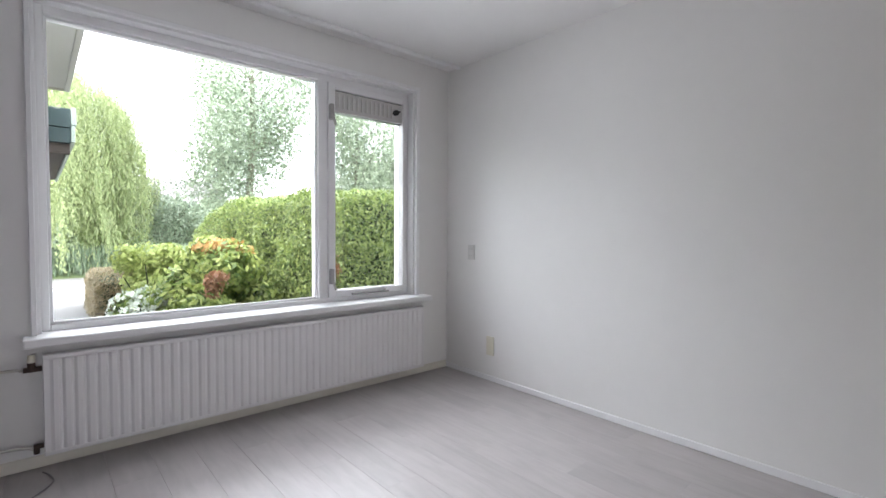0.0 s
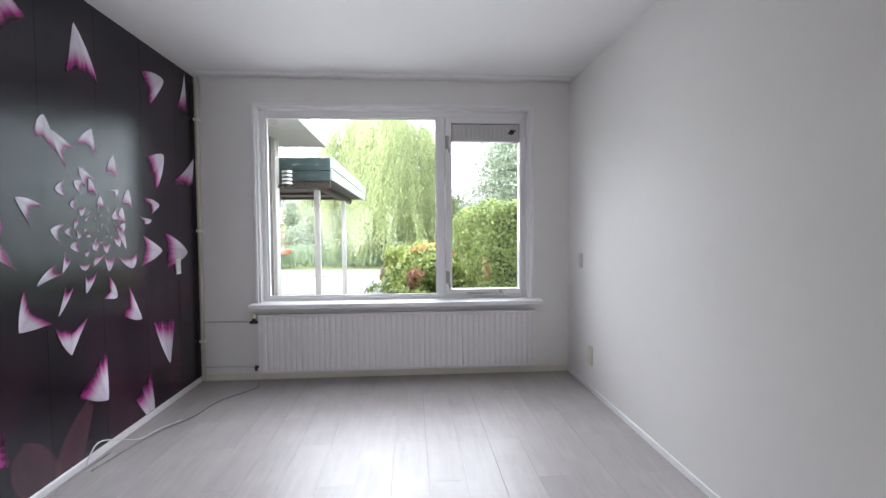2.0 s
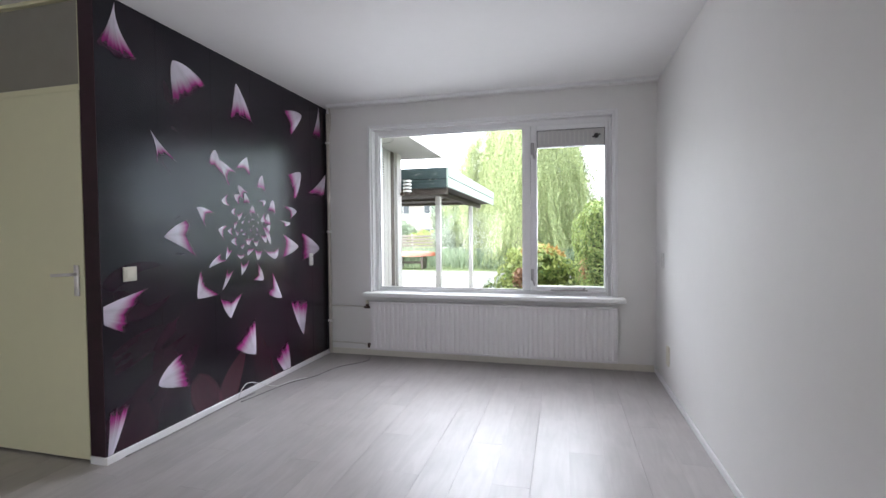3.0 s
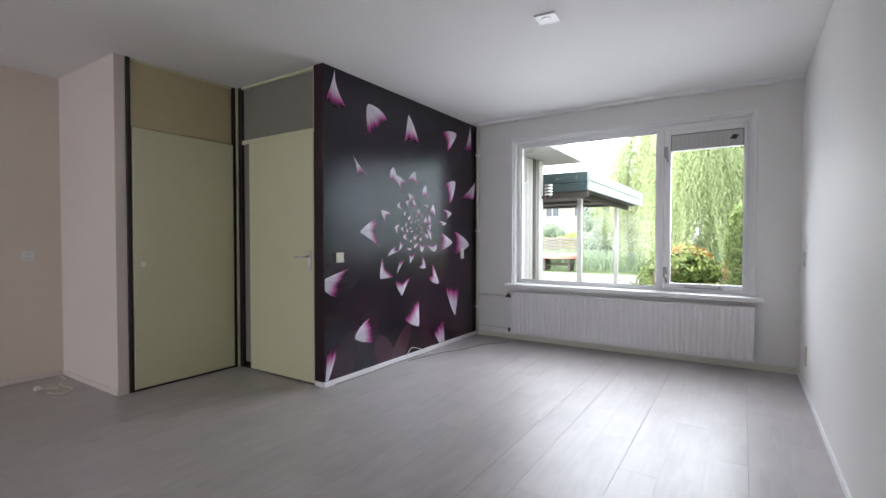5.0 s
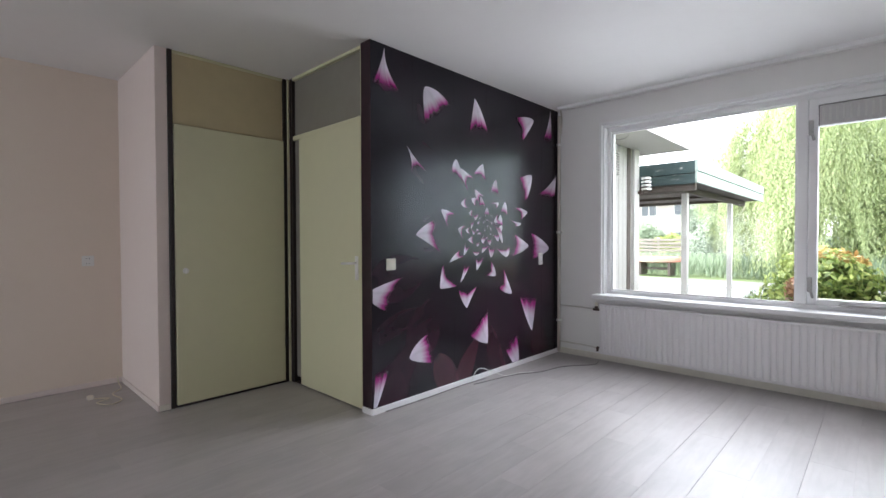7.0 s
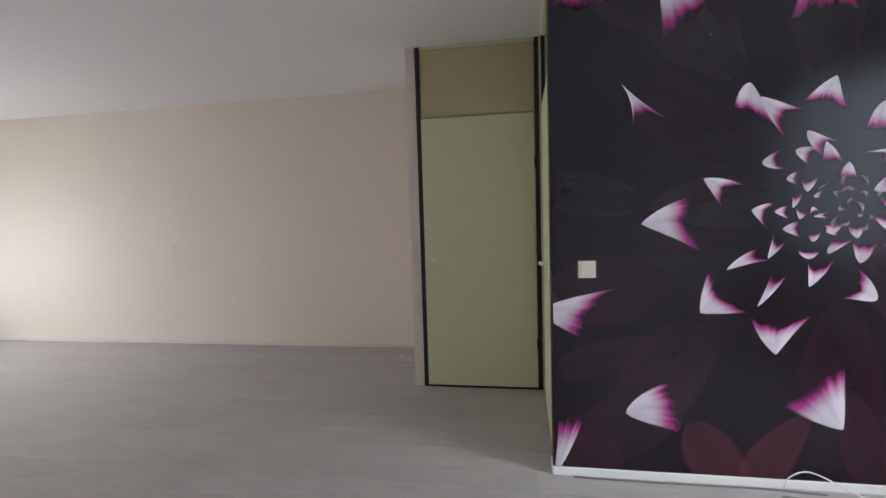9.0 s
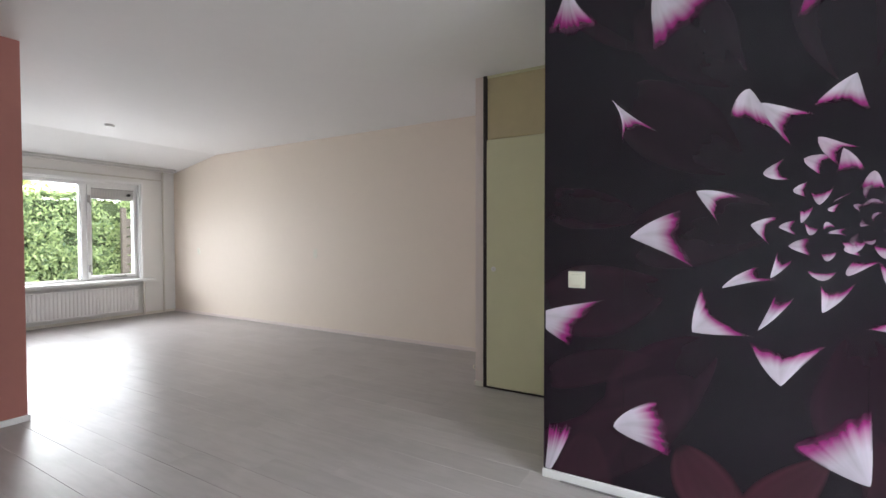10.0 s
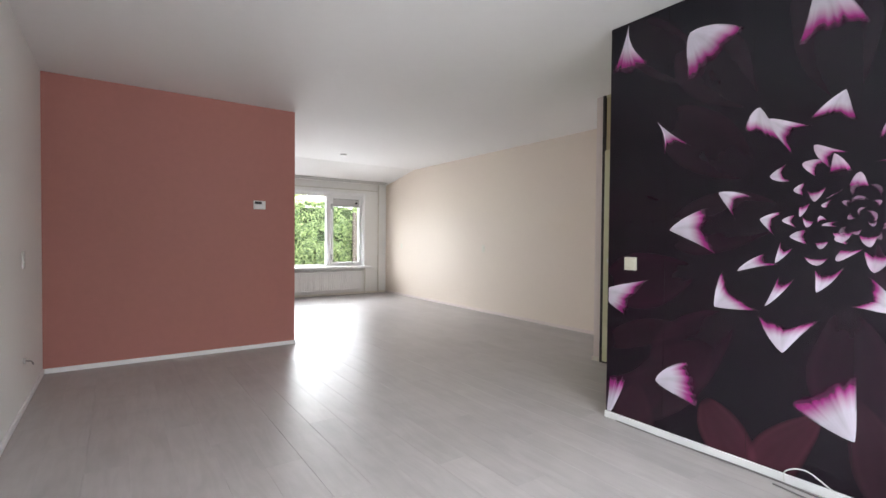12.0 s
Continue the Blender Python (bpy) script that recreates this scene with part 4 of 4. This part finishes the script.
def trunk(parent, base, top, r, seed, limbs=7, spread=1.5):
    rs = random.Random(seed)
    bm = bmesh.new()
    base, top = Vector(base), Vector(top)
    p, rad = base, r
    for k in range(6):
        q = base.lerp(top, (k + 1) / 6) + Vector((rs.uniform(-1, 1), rs.uniform(-1, 1), 0)) * r * 0.5
        add_rod(bm, p, q, rad, 10, rad * 0.82)
        p, rad = q, rad * 0.82
        if k > 1:
            for _ in range(limbs // 3):
                a = rs.uniform(0, 6.28)
                e = q + Vector((math.cos(a) * spread, math.sin(a) * spread, rs.uniform(0.6, 1.5) * spread))
                add_rod(bm, q, e, rad * 0.5, 7, rad * 0.12)
                for _ in range(3):
                    f = q.lerp(e, rs.uniform(0.4, 0.9))
                    add_rod(bm, f, f + Vector((rs.uniform(-1, 1), rs.uniform(-1, 1), rs.uniform(0.1, 1))) * spread * 0.5, rad * 0.18, 5, rad * 0.05)
    return part("trunk", bm, BARK, parent, "rough brown trunk and limbs")


def hedge(name, lo, hi, leaf, n, label, mat=HEDGE, seed=1, wob=0.10, size=0.075, end=0.0):
    lo, hi = np.array(lo, float), np.array(hi, float)
    root = empty(name, (lo[0] + hi[0]) / 2, (lo[1] + hi[1]) / 2, lo[2], label, "hedge")
    root_at = np.array(((lo[0] + hi[0]) / 2, (lo[1] + hi[1]) / 2, lo[2]))
    rs = np.random.RandomState(seed)
    dx, dy, dz = hi - lo
    areas = np.array([dy * dz, dy * dz, dx * dz, dx * dz, dx * dy])
    f = rs.choice(5, n, p=areas / areas.sum())
    q = lo + rs.uniform(0, 1, (n, 3)) * (hi - lo)
    nr = np.zeros((n, 3))
    for k, (ax, v, s) in enumerate(((0, lo[0], -1), (0, hi[0], 1), (1, lo[1], -1), (1, hi[1], 1), (2, hi[2], 1))):
        m = f == k
        q[m, ax] = v
        nr[m, ax] = s
    # rounded shoulders and an uneven face
    c = (lo + hi) / 2
    for ax in (0, 1):
        edge = np.clip((np.abs(q[:, ax] - c[ax]) / ((hi - lo)[ax] / 2) - 0.6) / 0.4, 0, 1)
        q[:, 2] -= edge ** 2 * 0.10 * (q[:, 2] > lo[2] + dz * 0.7)
    wave = np.array([noise.noise(Vector((a * 1.9, b * 1.9, e * 1.9 + seed))) for a, b, e in q])
    q += nr * (wave[:, None] * wob + rs.uniform(-0.07, 0.03, (n, 1)))
    far = np.clip((q[:, 1] - (hi[1] - end)) / max(end, 0.01), 0, 1)
    q[:, 2] -= far ** 2 * 0.22 * (q[:, 2] - lo[2])
    q[:, 2] = np.maximum(q[:, 2], lo[2] + 0.01)
    # solid dark box: the shade deep in the hedge, put into its colour
    part("shaded_core", box(tuple(lo + (0.09, 0.09, 0.0) - root_at), tuple(hi - (0.09, 0.09 + end * 0.5, 0.16) - root_at), 0.06, 2), CORE, root, "solid dark core, shade between the twigs put into its colour")
    leaves("foliage", q - root_at, nr, size, size * 0.42, mat, root, leaf, 0.15, seed)
    return root


big = hedge("conifer_hedge", (2.66, 0.80, G), (3.7, 6.2, 1.62), "small fresh green hedge leaves", 115000, "tall dense clipped green hedge beside the front window", seed=3, wob=0.12, size=0.046, end=1.8)
rs = np.random.RandomState(8)
dp = np.array((-0.54, -2.52, 1.03)) + rs.normal(0, 1, (70, 3)) * (0.02, 0.05, 0.05)
leaves("dead_patch", dp, np.tile((-1.0, 0, 0), (70, 1)), 0.07, 0.03, DEADL, big, "small brown dead patch in the hedge")["kind"] = "stuff"
hedge("low_copper_hedge", (1.15, 5.6, G), (1.75, 7.6, 0.50), "reddish brown small leaves", 20000, "low clipped hedge with brownish leaves at the end of the drive", COPPER, seed=4, wob=0.06, size=0.038)


def shrub(name, c, r, n, mat, length, width, label, seed, leaf, lumps=10):
    root = empty(name, c[0], c[1], G, label, "shrub")
    q, d = lumpy(n, (0, 0, c[2] - G), r, seed, lumps, 0.45)
    q[:, 2] = np.abs(q[:, 2] - 0.03) + 0.03
    leaves("foliage", q, d, length, width, mat, root, leaf, 0.0, seed)
    bm = bmesh.new()
    rr = random.Random(seed)
    for k in range(9):
        a = rr.uniform(0, 6.28)
        add_rod(bm, (0, 0, 0), (math.cos(a) * r[0] * 0.6, math.sin(a) * r[1] * 0.6, (c[2] - G) + r[2] * rr.uniform(0, 0.5)), 0.02, 6, 0.006)
    # stems take the same dark colour, with the inner shade in it
    part("stems", bm, CORE, root, "stems inside, shade put into their colour")
    return root


rh = shrub("rhododendron", (2.10, 2.60, 0.42), (0.66, 0.66, 0.66), 11000, SHRUBM, 0.095, 0.038, "broad round shrub with glossy green leaves and orange new growth", 11, "glossy oval green leaves", 14)
q, d = lumpy(3200, (0, 0, 0.64), (0.69, 0.69, 0.68), 11, 14, 0.95)
q[:, 2] = np.abs(q[:, 2])
leaves("young_leaves", q, d, 0.085, 0.034, LIMEM, rh, "bright yellow green young leaves", 0.0, 15)["kind"] = "stuff"
q, d = lumpy(420, (0.0, 0.0, 1.14), (0.42, 0.40, 0.16), 21, 6)
leaves("new_growth", q, d, 0.10, 0.04, ORANGEL, rh, "orange and red young leaves on top", 0.0, 5)["kind"] = "stuff"
q, d = lumpy(150, (-0.26, -0.62, 0.86), (0.20, 0.14, 0.15), 22, 4)
leaves("brown_leaves", q, d, 0.09, 0.035, DEADL, rh, "rusty brown leaves on the front", 0.2, 6)["kind"] = "stuff"
ws = shrub("flowering_shrub", (1.42, 3.05, 0.20), (0.50, 0.55, 0.50), 8000, SHRUBM, 0.07, 0.035, "low shrub covered with small white flowers", 12, "small green leaves")
q, d = lumpy(2600, (0, 0, 0.40), (0.53, 0.58, 0.52), 12, 10, 0.95)
leaves("flowers", q, d, 0.06, 0.055, WHITEF, ws, "small white flowers", 0.0, 7)
shrub("lime_shrub", (1.75, 4.7, 0.45), (0.60, 0.60, 0.62), 9000, LIMEM, 0.08, 0.035, "rounded yellow green shrub behind the flowering shrub", 13, "yellow green leaves", 12)


def willow(x, y, h, r, seed):
    root = empty("weeping_willow", x, y, G, "large weeping willow with long hanging pale green branches", "tree")
    trunk(root, (0, 0, 0), (0, 0, h * 0.72), 0.35, seed, 12, r * 0.42)
    rs = np.random.RandomState(seed)
    P, N = [], []
    for bunch in range(240):
        a0, u0 = rs.uniform(0, 2 * math.pi), math.sqrt(rs.uniform(0.03, 1))
        drop = rs.uniform(0.45, 0.97)
        for k in range(15):
            a, u = a0 + rs.normal(0, 0.055) / max(u0, 0.3), min(1.05, abs(u0 + rs.normal(0, 0.04)))
            lob = 1 + 0.16 * math.sin(3 * a + seed) + 0.10 * math.sin(7 * a)
            rr = r * u * lob
            ztop = h * (0.60 + 0.40 * math.sqrt(max(0, 1 - min(u, 1) ** 2))) * (1 + 0.06 * math.sin(5 * a0 + 3 * u0)) - rs.uniform(0, 0.35)
            length = ztop * min(0.98, drop * rs.uniform(0.8, 1.1))
            m = int(length / 0.075)
            t = np.linspace(0, 1, m)
            sway = 0.22 * np.sin(t * 3 + a0 * 5)
            out = 0.42 * np.sqrt(t) * (1 - 0.3 * t)
            c = np.stack([np.cos(a) * (rr + out) + sway * np.sin(a), np.sin(a) * (rr + out) - sway * np.cos(a), ztop - t * length], 1)
            P.append(c + rs.normal(0, 0.04, (m, 3)))
            N.append(np.tile((math.cos(a), math.sin(a), 0.15), (m, 1)))
    leaves("crown", np.concatenate(P), np.concatenate(N), 0.13, 0.032, WILLOWM, root, "curtains of narrow pale green leaves", 1.2, seed)
    return root


willow(0.6, 17.0, 6.9, 3.05, 31)


def broad_tree(name, x, y, h, r, n, mat, seed, label, low=0.35, leaf=0.13, lumps=22):
    root = empty(name, x, y, G, label, "tree")
    trunk(root, (0, 0, 0), (0, 0, h * 0.85), 0.04 * h ** 0.75, seed, 12, r * 0.5)
    zc = h * (1 + low) / 2
    q, d = lumpy(n, (0, 0, zc), (r * 1.25, r * 1.25, (h - h * low) * 0.62), seed, lumps, 0.35)
    leaves("crown", q, d, leaf, leaf * 0.6, mat, root, "uneven crown of small leaves", 0.2, seed)
    return root


broad_tree("alder", 7.2, 16.5, 10.5, 3.2, 46000, ALDERM, 41, "tall airy green tree behind the hedge", 0.14, 0.105, 30)
broad_tree("alder", 11.5, 15.5, 8.5, 2.8, 38000, ALDERM, 42, "tall green tree with a loose crown behind the hedge", 0.14, 0.105, 30)
broad_tree("alder", 15.5, 14.0, 8.0, 3.0, 11000, ALDERM, 43, "broad green tree farther along the hedge", 0.15, 0.17, 26)
for k, (x, y, r, h, mt) in enumerate(((4.6, 20.0, 1.6, 3.6, ALDERM), (2.9, 20.5, 1.5, 2.8, SHRUBM), (5.8, 23.0, 1.6, 3.0, ALDERM), (-3.4, 19.5, 1.1, 1.5, ALDERM), (-5.2, 21.5, 1.1, 1.7, LIMEM), (-2.0, 19.0, 1.2, 1.7, ALDERM), (-7.4, 24.0, 1.3, 2.2, ALDERM), (-10.0, 25.0, 1.4, 1.9, LIMEM), (-5.6, 29.0, 1.6, 3.8, ALDERM), (-0.8, 21.0, 1.6, 2.6, ALDERM), (-2.6, 17.8, 0.9, 2.1, ALDERM), (-1.2, 18.2, 1.0, 1.9, LIMEM), (-4.6, 23.5, 1.2, 3.4, ALDERM), (-7.6, 20.6, 1.0, 2.0, LIMEM))):
    shrub("garden_bush", (x, y, h * 0.42), (r * 1.15, r * 1.15, h * 0.62), 7000, mt, 0.15, 0.08, "rounded green bush across the road", 60 + k, "green leaves", 12)

rs = np.random.RandomState(77)
n = 14000
q = np.stack([rs.uniform(-12, 12, n), rs.uniform(14.6, 17.6, n), G + rs.uniform(0, 1, n) ** 0.8 * 0.75], 1)
rd = leaves("reeds", q, np.tile((0, -1.0, 0.2), (n, 1)), 0.36, 0.03, REED, None, "", 2.0, 9, 0.5)
tagged(rd, "band of tall pale green grass and reeds along the bank", "reeds", kind="stuff")
n = 60000
q = np.stack([rs.uniform(-60, 60, n), rs.uniform(55, 62, n), G + rs.uniform(0, 1, n) ** 1.2 * 4.5], 1)
q[:, 2] *= 0.7 + 0.35 * np.sin(q[:, 0] * 0.45) + 0.2 * np.sin(q[:, 0] * 1.3)
fw = leaves("far_trees", q, np.tile((0, -1.0, 0.2), (n, 1)), 0.6, 0.4, ALDERM, None, "", 0.2, 10, 1.0)
tagged(fw, "far belt of green trees on the horizon", "trees", kind="stuff")


def outer_house(x, y, w, d, h, rh, label, rz=0, floors=2):
    root = empty("row_house", x, y, G, label, "house", rz=rz)
    part("wall", box((-w / 2, 0, 0), (w / 2, d, h)), HOUSEW, root, "pale rendered wall")
    part("roof", prism([(-0.4, h), (d / 2, h + rh), (d + 0.4, h), (d + 0.4, h - 0.15), (-0.4, h - 0.15)], "x", -w / 2 - 0.3, w / 2 + 0.3), ROOFT, root, "grey tiled pitched roof")
    for f in range(floors):
        for k in range(int(w // 3)):
            cx = -w / 2 + 1.5 + 3 * k
            z = 0.9 + 2.7 * f
            wd = part("window", boxes([((cx - 0.75, -0.05, z), (cx + 0.75, -0.001, z + 1.25))], 0.01), OUTWHITE, root, "white window frame")
            part("pane", boxes([((cx - 0.68, -0.06, z + 0.07), (cx - 0.04, -0.051, z + 1.18)), ((cx + 0.04, -0.06, z + 0.07), (cx + 0.68, -0.051, z + 1.18))]), GLASSD, wd)
    return root


outer_house(-15.5, 42, 18, 8, 5.0, 3.0, "pale row house with a grey roof across the green")
outer_house(-5.0, 46, 6.5, 8, 4.6, 2.6, "small pale pink house with a low roof across the green", floors=2)
outer_house(14.5, 60, 9, 9, 3.4, 4.4, "distant house with a steep grey roof behind the trees")

# fence across the road
fc = empty("slatted_fence", -6.4, 19.5, G, "pale horizontal slatted garden fence across the road", "fence")
for k in range(4):
    part("post", box((-2.4 + 1.6 * k, 0.03, 0), (-2.32 + 1.6 * k, 0.11, 1.5), 0.005), OUTWHITE, fc)
for k in range(8):
    part("slat", box((-2.45, 0, 0.12 + 0.17 * k), (2.55, 0.028, 0.24 + 0.17 * k), 0.004), FENCEM, fc)

# upturned orange rowing boat on trestles
bt = empty("rowing_boat", -4.0, 14.8, G, "upturned orange rowing boat resting on low dark trestles", "boat")
bm = bmesh.new()
rows = []
for i in range(13):
    u = -1 + i / 6
    wdt = 0.45 * (1 - abs(u) ** 2.4) + 0.05
    rows.append([bm.verts.new((u * 1.05, wdt * math.cos(a), 0.52 + 0.02 * u * u + 0.22 * (1 - 0.3 * abs(u) ** 3) * math.sin(a))) for a in (math.pi * k / 8 for k in range(9))])
for a, b in zip(rows, rows[1:]):
    for k in range(8):
        bm.faces.new((a[k], a[k + 1], b[k + 1], b[k]))
bm.faces.new(rows[0])
bm.faces.new(rows[-1])
bmesh.ops.recalc_face_normals(bm, faces=bm.faces)
part("hull", bm, ORANGE, bt, "orange painted hull", True)
part("trestle", boxes([((-0.6, -0.35, 0), (-0.5, 0.35, 0.53)), ((0.5, -0.35, 0), (0.6, 0.35, 0.53)), ((-0.5, -0.05, 0.2), (0.5, 0.05, 0.3))], 0.01), BROWNW, bt, "dark wooden trestles")

# the projecting wing of the house, its eaves and the lamp
thing("wing_wall", boxes([((-2.4, 0.3, G - 0.1), (0.185, 1.62, 2.345))], 0.004), WINGM, "white boarded projecting wing of the house", "wall", "structure")
gr = empty("wall_grille", 0.202, 0.95, 1.98, "small white louvred air grille on the wing wall", "air grille")
part("frame", boxes([((0, -0.14, 0), (0.02, -0.12, 0.26)), ((0, 0.12, 0), (0.02, 0.14, 0.26)), ((0, -0.12, 0), (0.02, 0.12, 0.015)), ((0, -0.12, 0.245), (0.02, 0.12, 0.26))], 0.002), OUTWHITE, gr)
for k in range(7):
    part("louvre", box((0.001, -0.119, 0.022 + 0.032 * k), (0.022, 0.119, 0.040 + 0.032 * k), 0.003), OUTWHITE, gr)
thing("eaves", boxes([((-2.6, 0.301, 2.346), (0.70, 2.00, 2.40)), ((0.70, 0.301, 2.335), (0.735, 2.035, 2.46)), ((-2.6, 2.0, 2.335), (0.70, 2.035, 2.46))], 0.003), OUTWHITE, "white boarded overhanging eaves of the wing", "eaves", "structure")
lp = empty("outdoor_lamp", 0.236, 1.62, 1.80, "white louvred outdoor wall lamp on the corner of the wing", "wall lamp")
part("bracket", boxes([((0, -0.03, -0.02), (0.05, 0.03, 0.02))], 0.004), IRON, lp, "dark metal bracket")
lb = bmesh.new()
for k in range(4):
    add_rod(lb, (0.10, 0, 0.03 + 0.045 * k), (0.10, 0, 0.052 + 0.045 * k), 0.062, 18, 0.055)
part("louvre_ring", lb, WHITEP, lp, "stacked white louvre rings")
lb = bmesh.new()
add_rod(lb, (0.10, 0, 0.0), (0.10, 0, 0.2), 0.036, 14)
part("lamp_body", lb, BROWNW, lp, "brown lamp body")

for k in range(9):
    b = thing("wing_board", box((0.186, 0.302 + 0.132 * k, G - 0.05), (0.202, 0.302 + 0.132 * k + 0.126, 2.343), 0.004), WINGM, "pale vertical cladding board of the wing", "cladding", "structure")
# shadow gap next to the corner board, put in as a dark strip
thing("shadow_gap_strip", box((0.2025, 1.335, G - 0.05), (0.210, 1.44, 2.343), 0.002), BROWNW, "dark strip made for the shadow gap beside the corner board of the wing", "trim", "structure")
thing("corner_post", box((0.186, 1.50, G - 0.05), (0.236, 1.66, 2.343), 0.005), OUTWHITE, "white corner board of the wing", "trim", "structure")

# carport
cp = empty("carport", -0.9, 4.4, G, "open carport with dark green fascia boards and white posts", "carport")
def c(nm, items, mat, lab="", bevel=0.004):
    return part(nm, boxes([((a[0] + 0.9, a[1] - 4.4, a[2] - G), (b[0] + 0.9, b[1] - 4.4, b[2] - G)) for a, b in items], bevel), mat, cp, lab)
c("roof_deck", [((-3.2, 2.23, 2.12), (0.73, 6.7, 2.20))], BROWNW, "brown timber roof deck")
c("fascia", [((-3.2, 2.19, 1.93), (0.745, 2.228, 2.06)), ((-3.2, 2.185, 2.065), (0.745, 2.228, 2.23))], GREENB, "weathered dark green front fascia boards")
c("side_fascia", [((0.747, 2.185, 1.94), (0.775, 6.72, 2.085)), ((0.747, 2.185, 2.09), (0.785, 6.72, 2.24))], PALEG, "pale grey green side fascia boards")
for k in range(24):
    c("soffit_board", [((-3.2, 2.232 + 0.186 * k, 1.965), (0.745, 2.232 + 0.186 * k + 0.180, 1.985))], BROWNW, "", 0.003)
c("beam", [((0.40, 2.30, 1.87), (0.47, 6.68, 1.963))], BROWNW, "brown timber beam")
c("front_beam", [((-3.2, 2.235, 1.84), (0.740, 2.295, 1.938))], BROWNW, "weathered brown beam under the front fascia")
for k in range(3):
    c("rafter", [((-3.2, 3.3 + 1.3 * k, 1.92), (0.395, 3.36 + 1.3 * k, 1.963))], BROWNW, "pale timber rafter")
for y in (2.78, 5.45):
    c("post", [((0.42, y - 0.04, G), (0.50, y + 0.04, 1.855))], OUTWHITE, "white square timber post", 0.006)

# flaked white patches on the green fascia
rs = random.Random(14)
fl = bmesh.new()
for k in range(46):
    x, z = rs.uniform(-1.4, 0.72), rs.choice((2.052, 2.072, 2.14, 2.21, 2.0)) + rs.uniform(-0.008, 0.008)
    w, h = rs.uniform(0.006, 0.035), rs.uniform(0.002, 0.005)
    vs = [fl.verts.new((x + w * math.cos(a) + 0.9, 2.1838 - 4.4, z + h * math.sin(a) - G)) for a in (0.3, 1.4, 2.6, 3.7, 4.9)]
    fl.faces.new(vs)
tagged(part("paint_flake", fl, OUTWHITE, cp, "small flaked white patches"), kind="stuff")
for k in range(2):
    c("brace", [((-0.9 - 0.5 * k, 2.33 + 0.5 * k, 1.90), (0.40 - 0.2 * k, 2.37 + 0.5 * k, 1.945))], OUTWHITE, "pale rafter under the boards")
thing("eaves_wire", tube([(0.25, 0.42, 2.345), (0.36, 0.50, 2.29), (0.46, 0.60, 2.30), (0.50, 0.66, 2.345)], 0.004), CABLEG, "loose grey wire loop under the eaves", "wire", smooth=True)

# garden behind the house
ivy = hedge("ivy_hedge", (-3.9, -13.6, G), (3.8, -12.9, 2.15), "broad fresh green ivy leaves", 60000, "tall hedge overgrown with bright green ivy behind the garden window", IVY, seed=6, wob=0.20, size=0.10)
broad_tree("garden_tree", -0.9, -18.5, 5.2, 2.6, 16000, LIMEM, 51, "sunlit yellow green tree behind the ivy hedge", 0.2, 0.13, 24)
gf = empty("garden_fence", -3.2, -12.75, G, "weathered wooden board fence half hidden by ivy", "fence")
for k in range(9):
    part("board", box((-0.55, 0.0, 0.10 + 0.2 * k), (0.45, 0.03, 0.27 + 0.2 * k), 0.004), BROWNW, gf)
part("post", box((0.40, 0.031, 0), (0.49, 0.12, 2.1), 0.005), BROWNW, gf)

# ---- floor boards, last ----
sub = thing("floor", box((W - 0.2, S - 0.2, -0.12), (E + 0.2, 0.2, -0.0095)), SUBFLOOR, "grey oak laminate floor in long boards", "floor", "structure")
PW, PL = 0.1885, 1.285
plank_meshes = {}


def plank(x0, x1, y0, y1):
    key = (round(x1 - x0, 3), round(y1 - y0, 3))
    if key not in plank_meshes:
        w, d = key
        b = 0.0006
        bm = bmesh.new()
        g = 0.0003
        e = 0.00012
        rings = [[(g, e, -0.009), (w - g, e, -0.009), (w - g, d - e, -0.009), (g, d - e, -0.009)],
                 [(g, e, -b), (w - g, e, -b), (w - g, d - e, -b), (g, d - e, -b)],
                 [(g + b, 3 * e, 0), (w - g - b, 3 * e, 0), (w - g - b, d - 3 * e, 0), (g + b, d - 3 * e, 0)]]
        vs = [[bm.verts.new(p) for p in ring] for ring in rings]
        for a, c2 in zip(vs, vs[1:]):
            for k in range(4):
                bm.faces.new((a[k], a[(k + 1) % 4], c2[(k + 1) % 4], c2[k]))
        bm.faces.new(vs[2])
        plank_meshes[key] = mesh_of("plank", bm, PLANK)
    ob = new("plank", plank_meshes[key])
    ob.location = (x0, y0, 0)
    ob.parent = sub


ix = 0
x = W
while x < E - 0.01:
    x1 = min(W + 0.1055 + ix * PW, E)
    y = 0.0 - (0 if ix % 3 == 0 else PL * (0.36 if ix % 3 == 1 else 0.70))
    first = True
    top = 0.0
    while top > S + 0.01:
        bot = max(S, y if first and y < 0 else top - PL)
        if top - bot > 0.02:
            plank(x, x1, bot, top)
        top, first = bot, False
    x, ix = x1, ix + 1
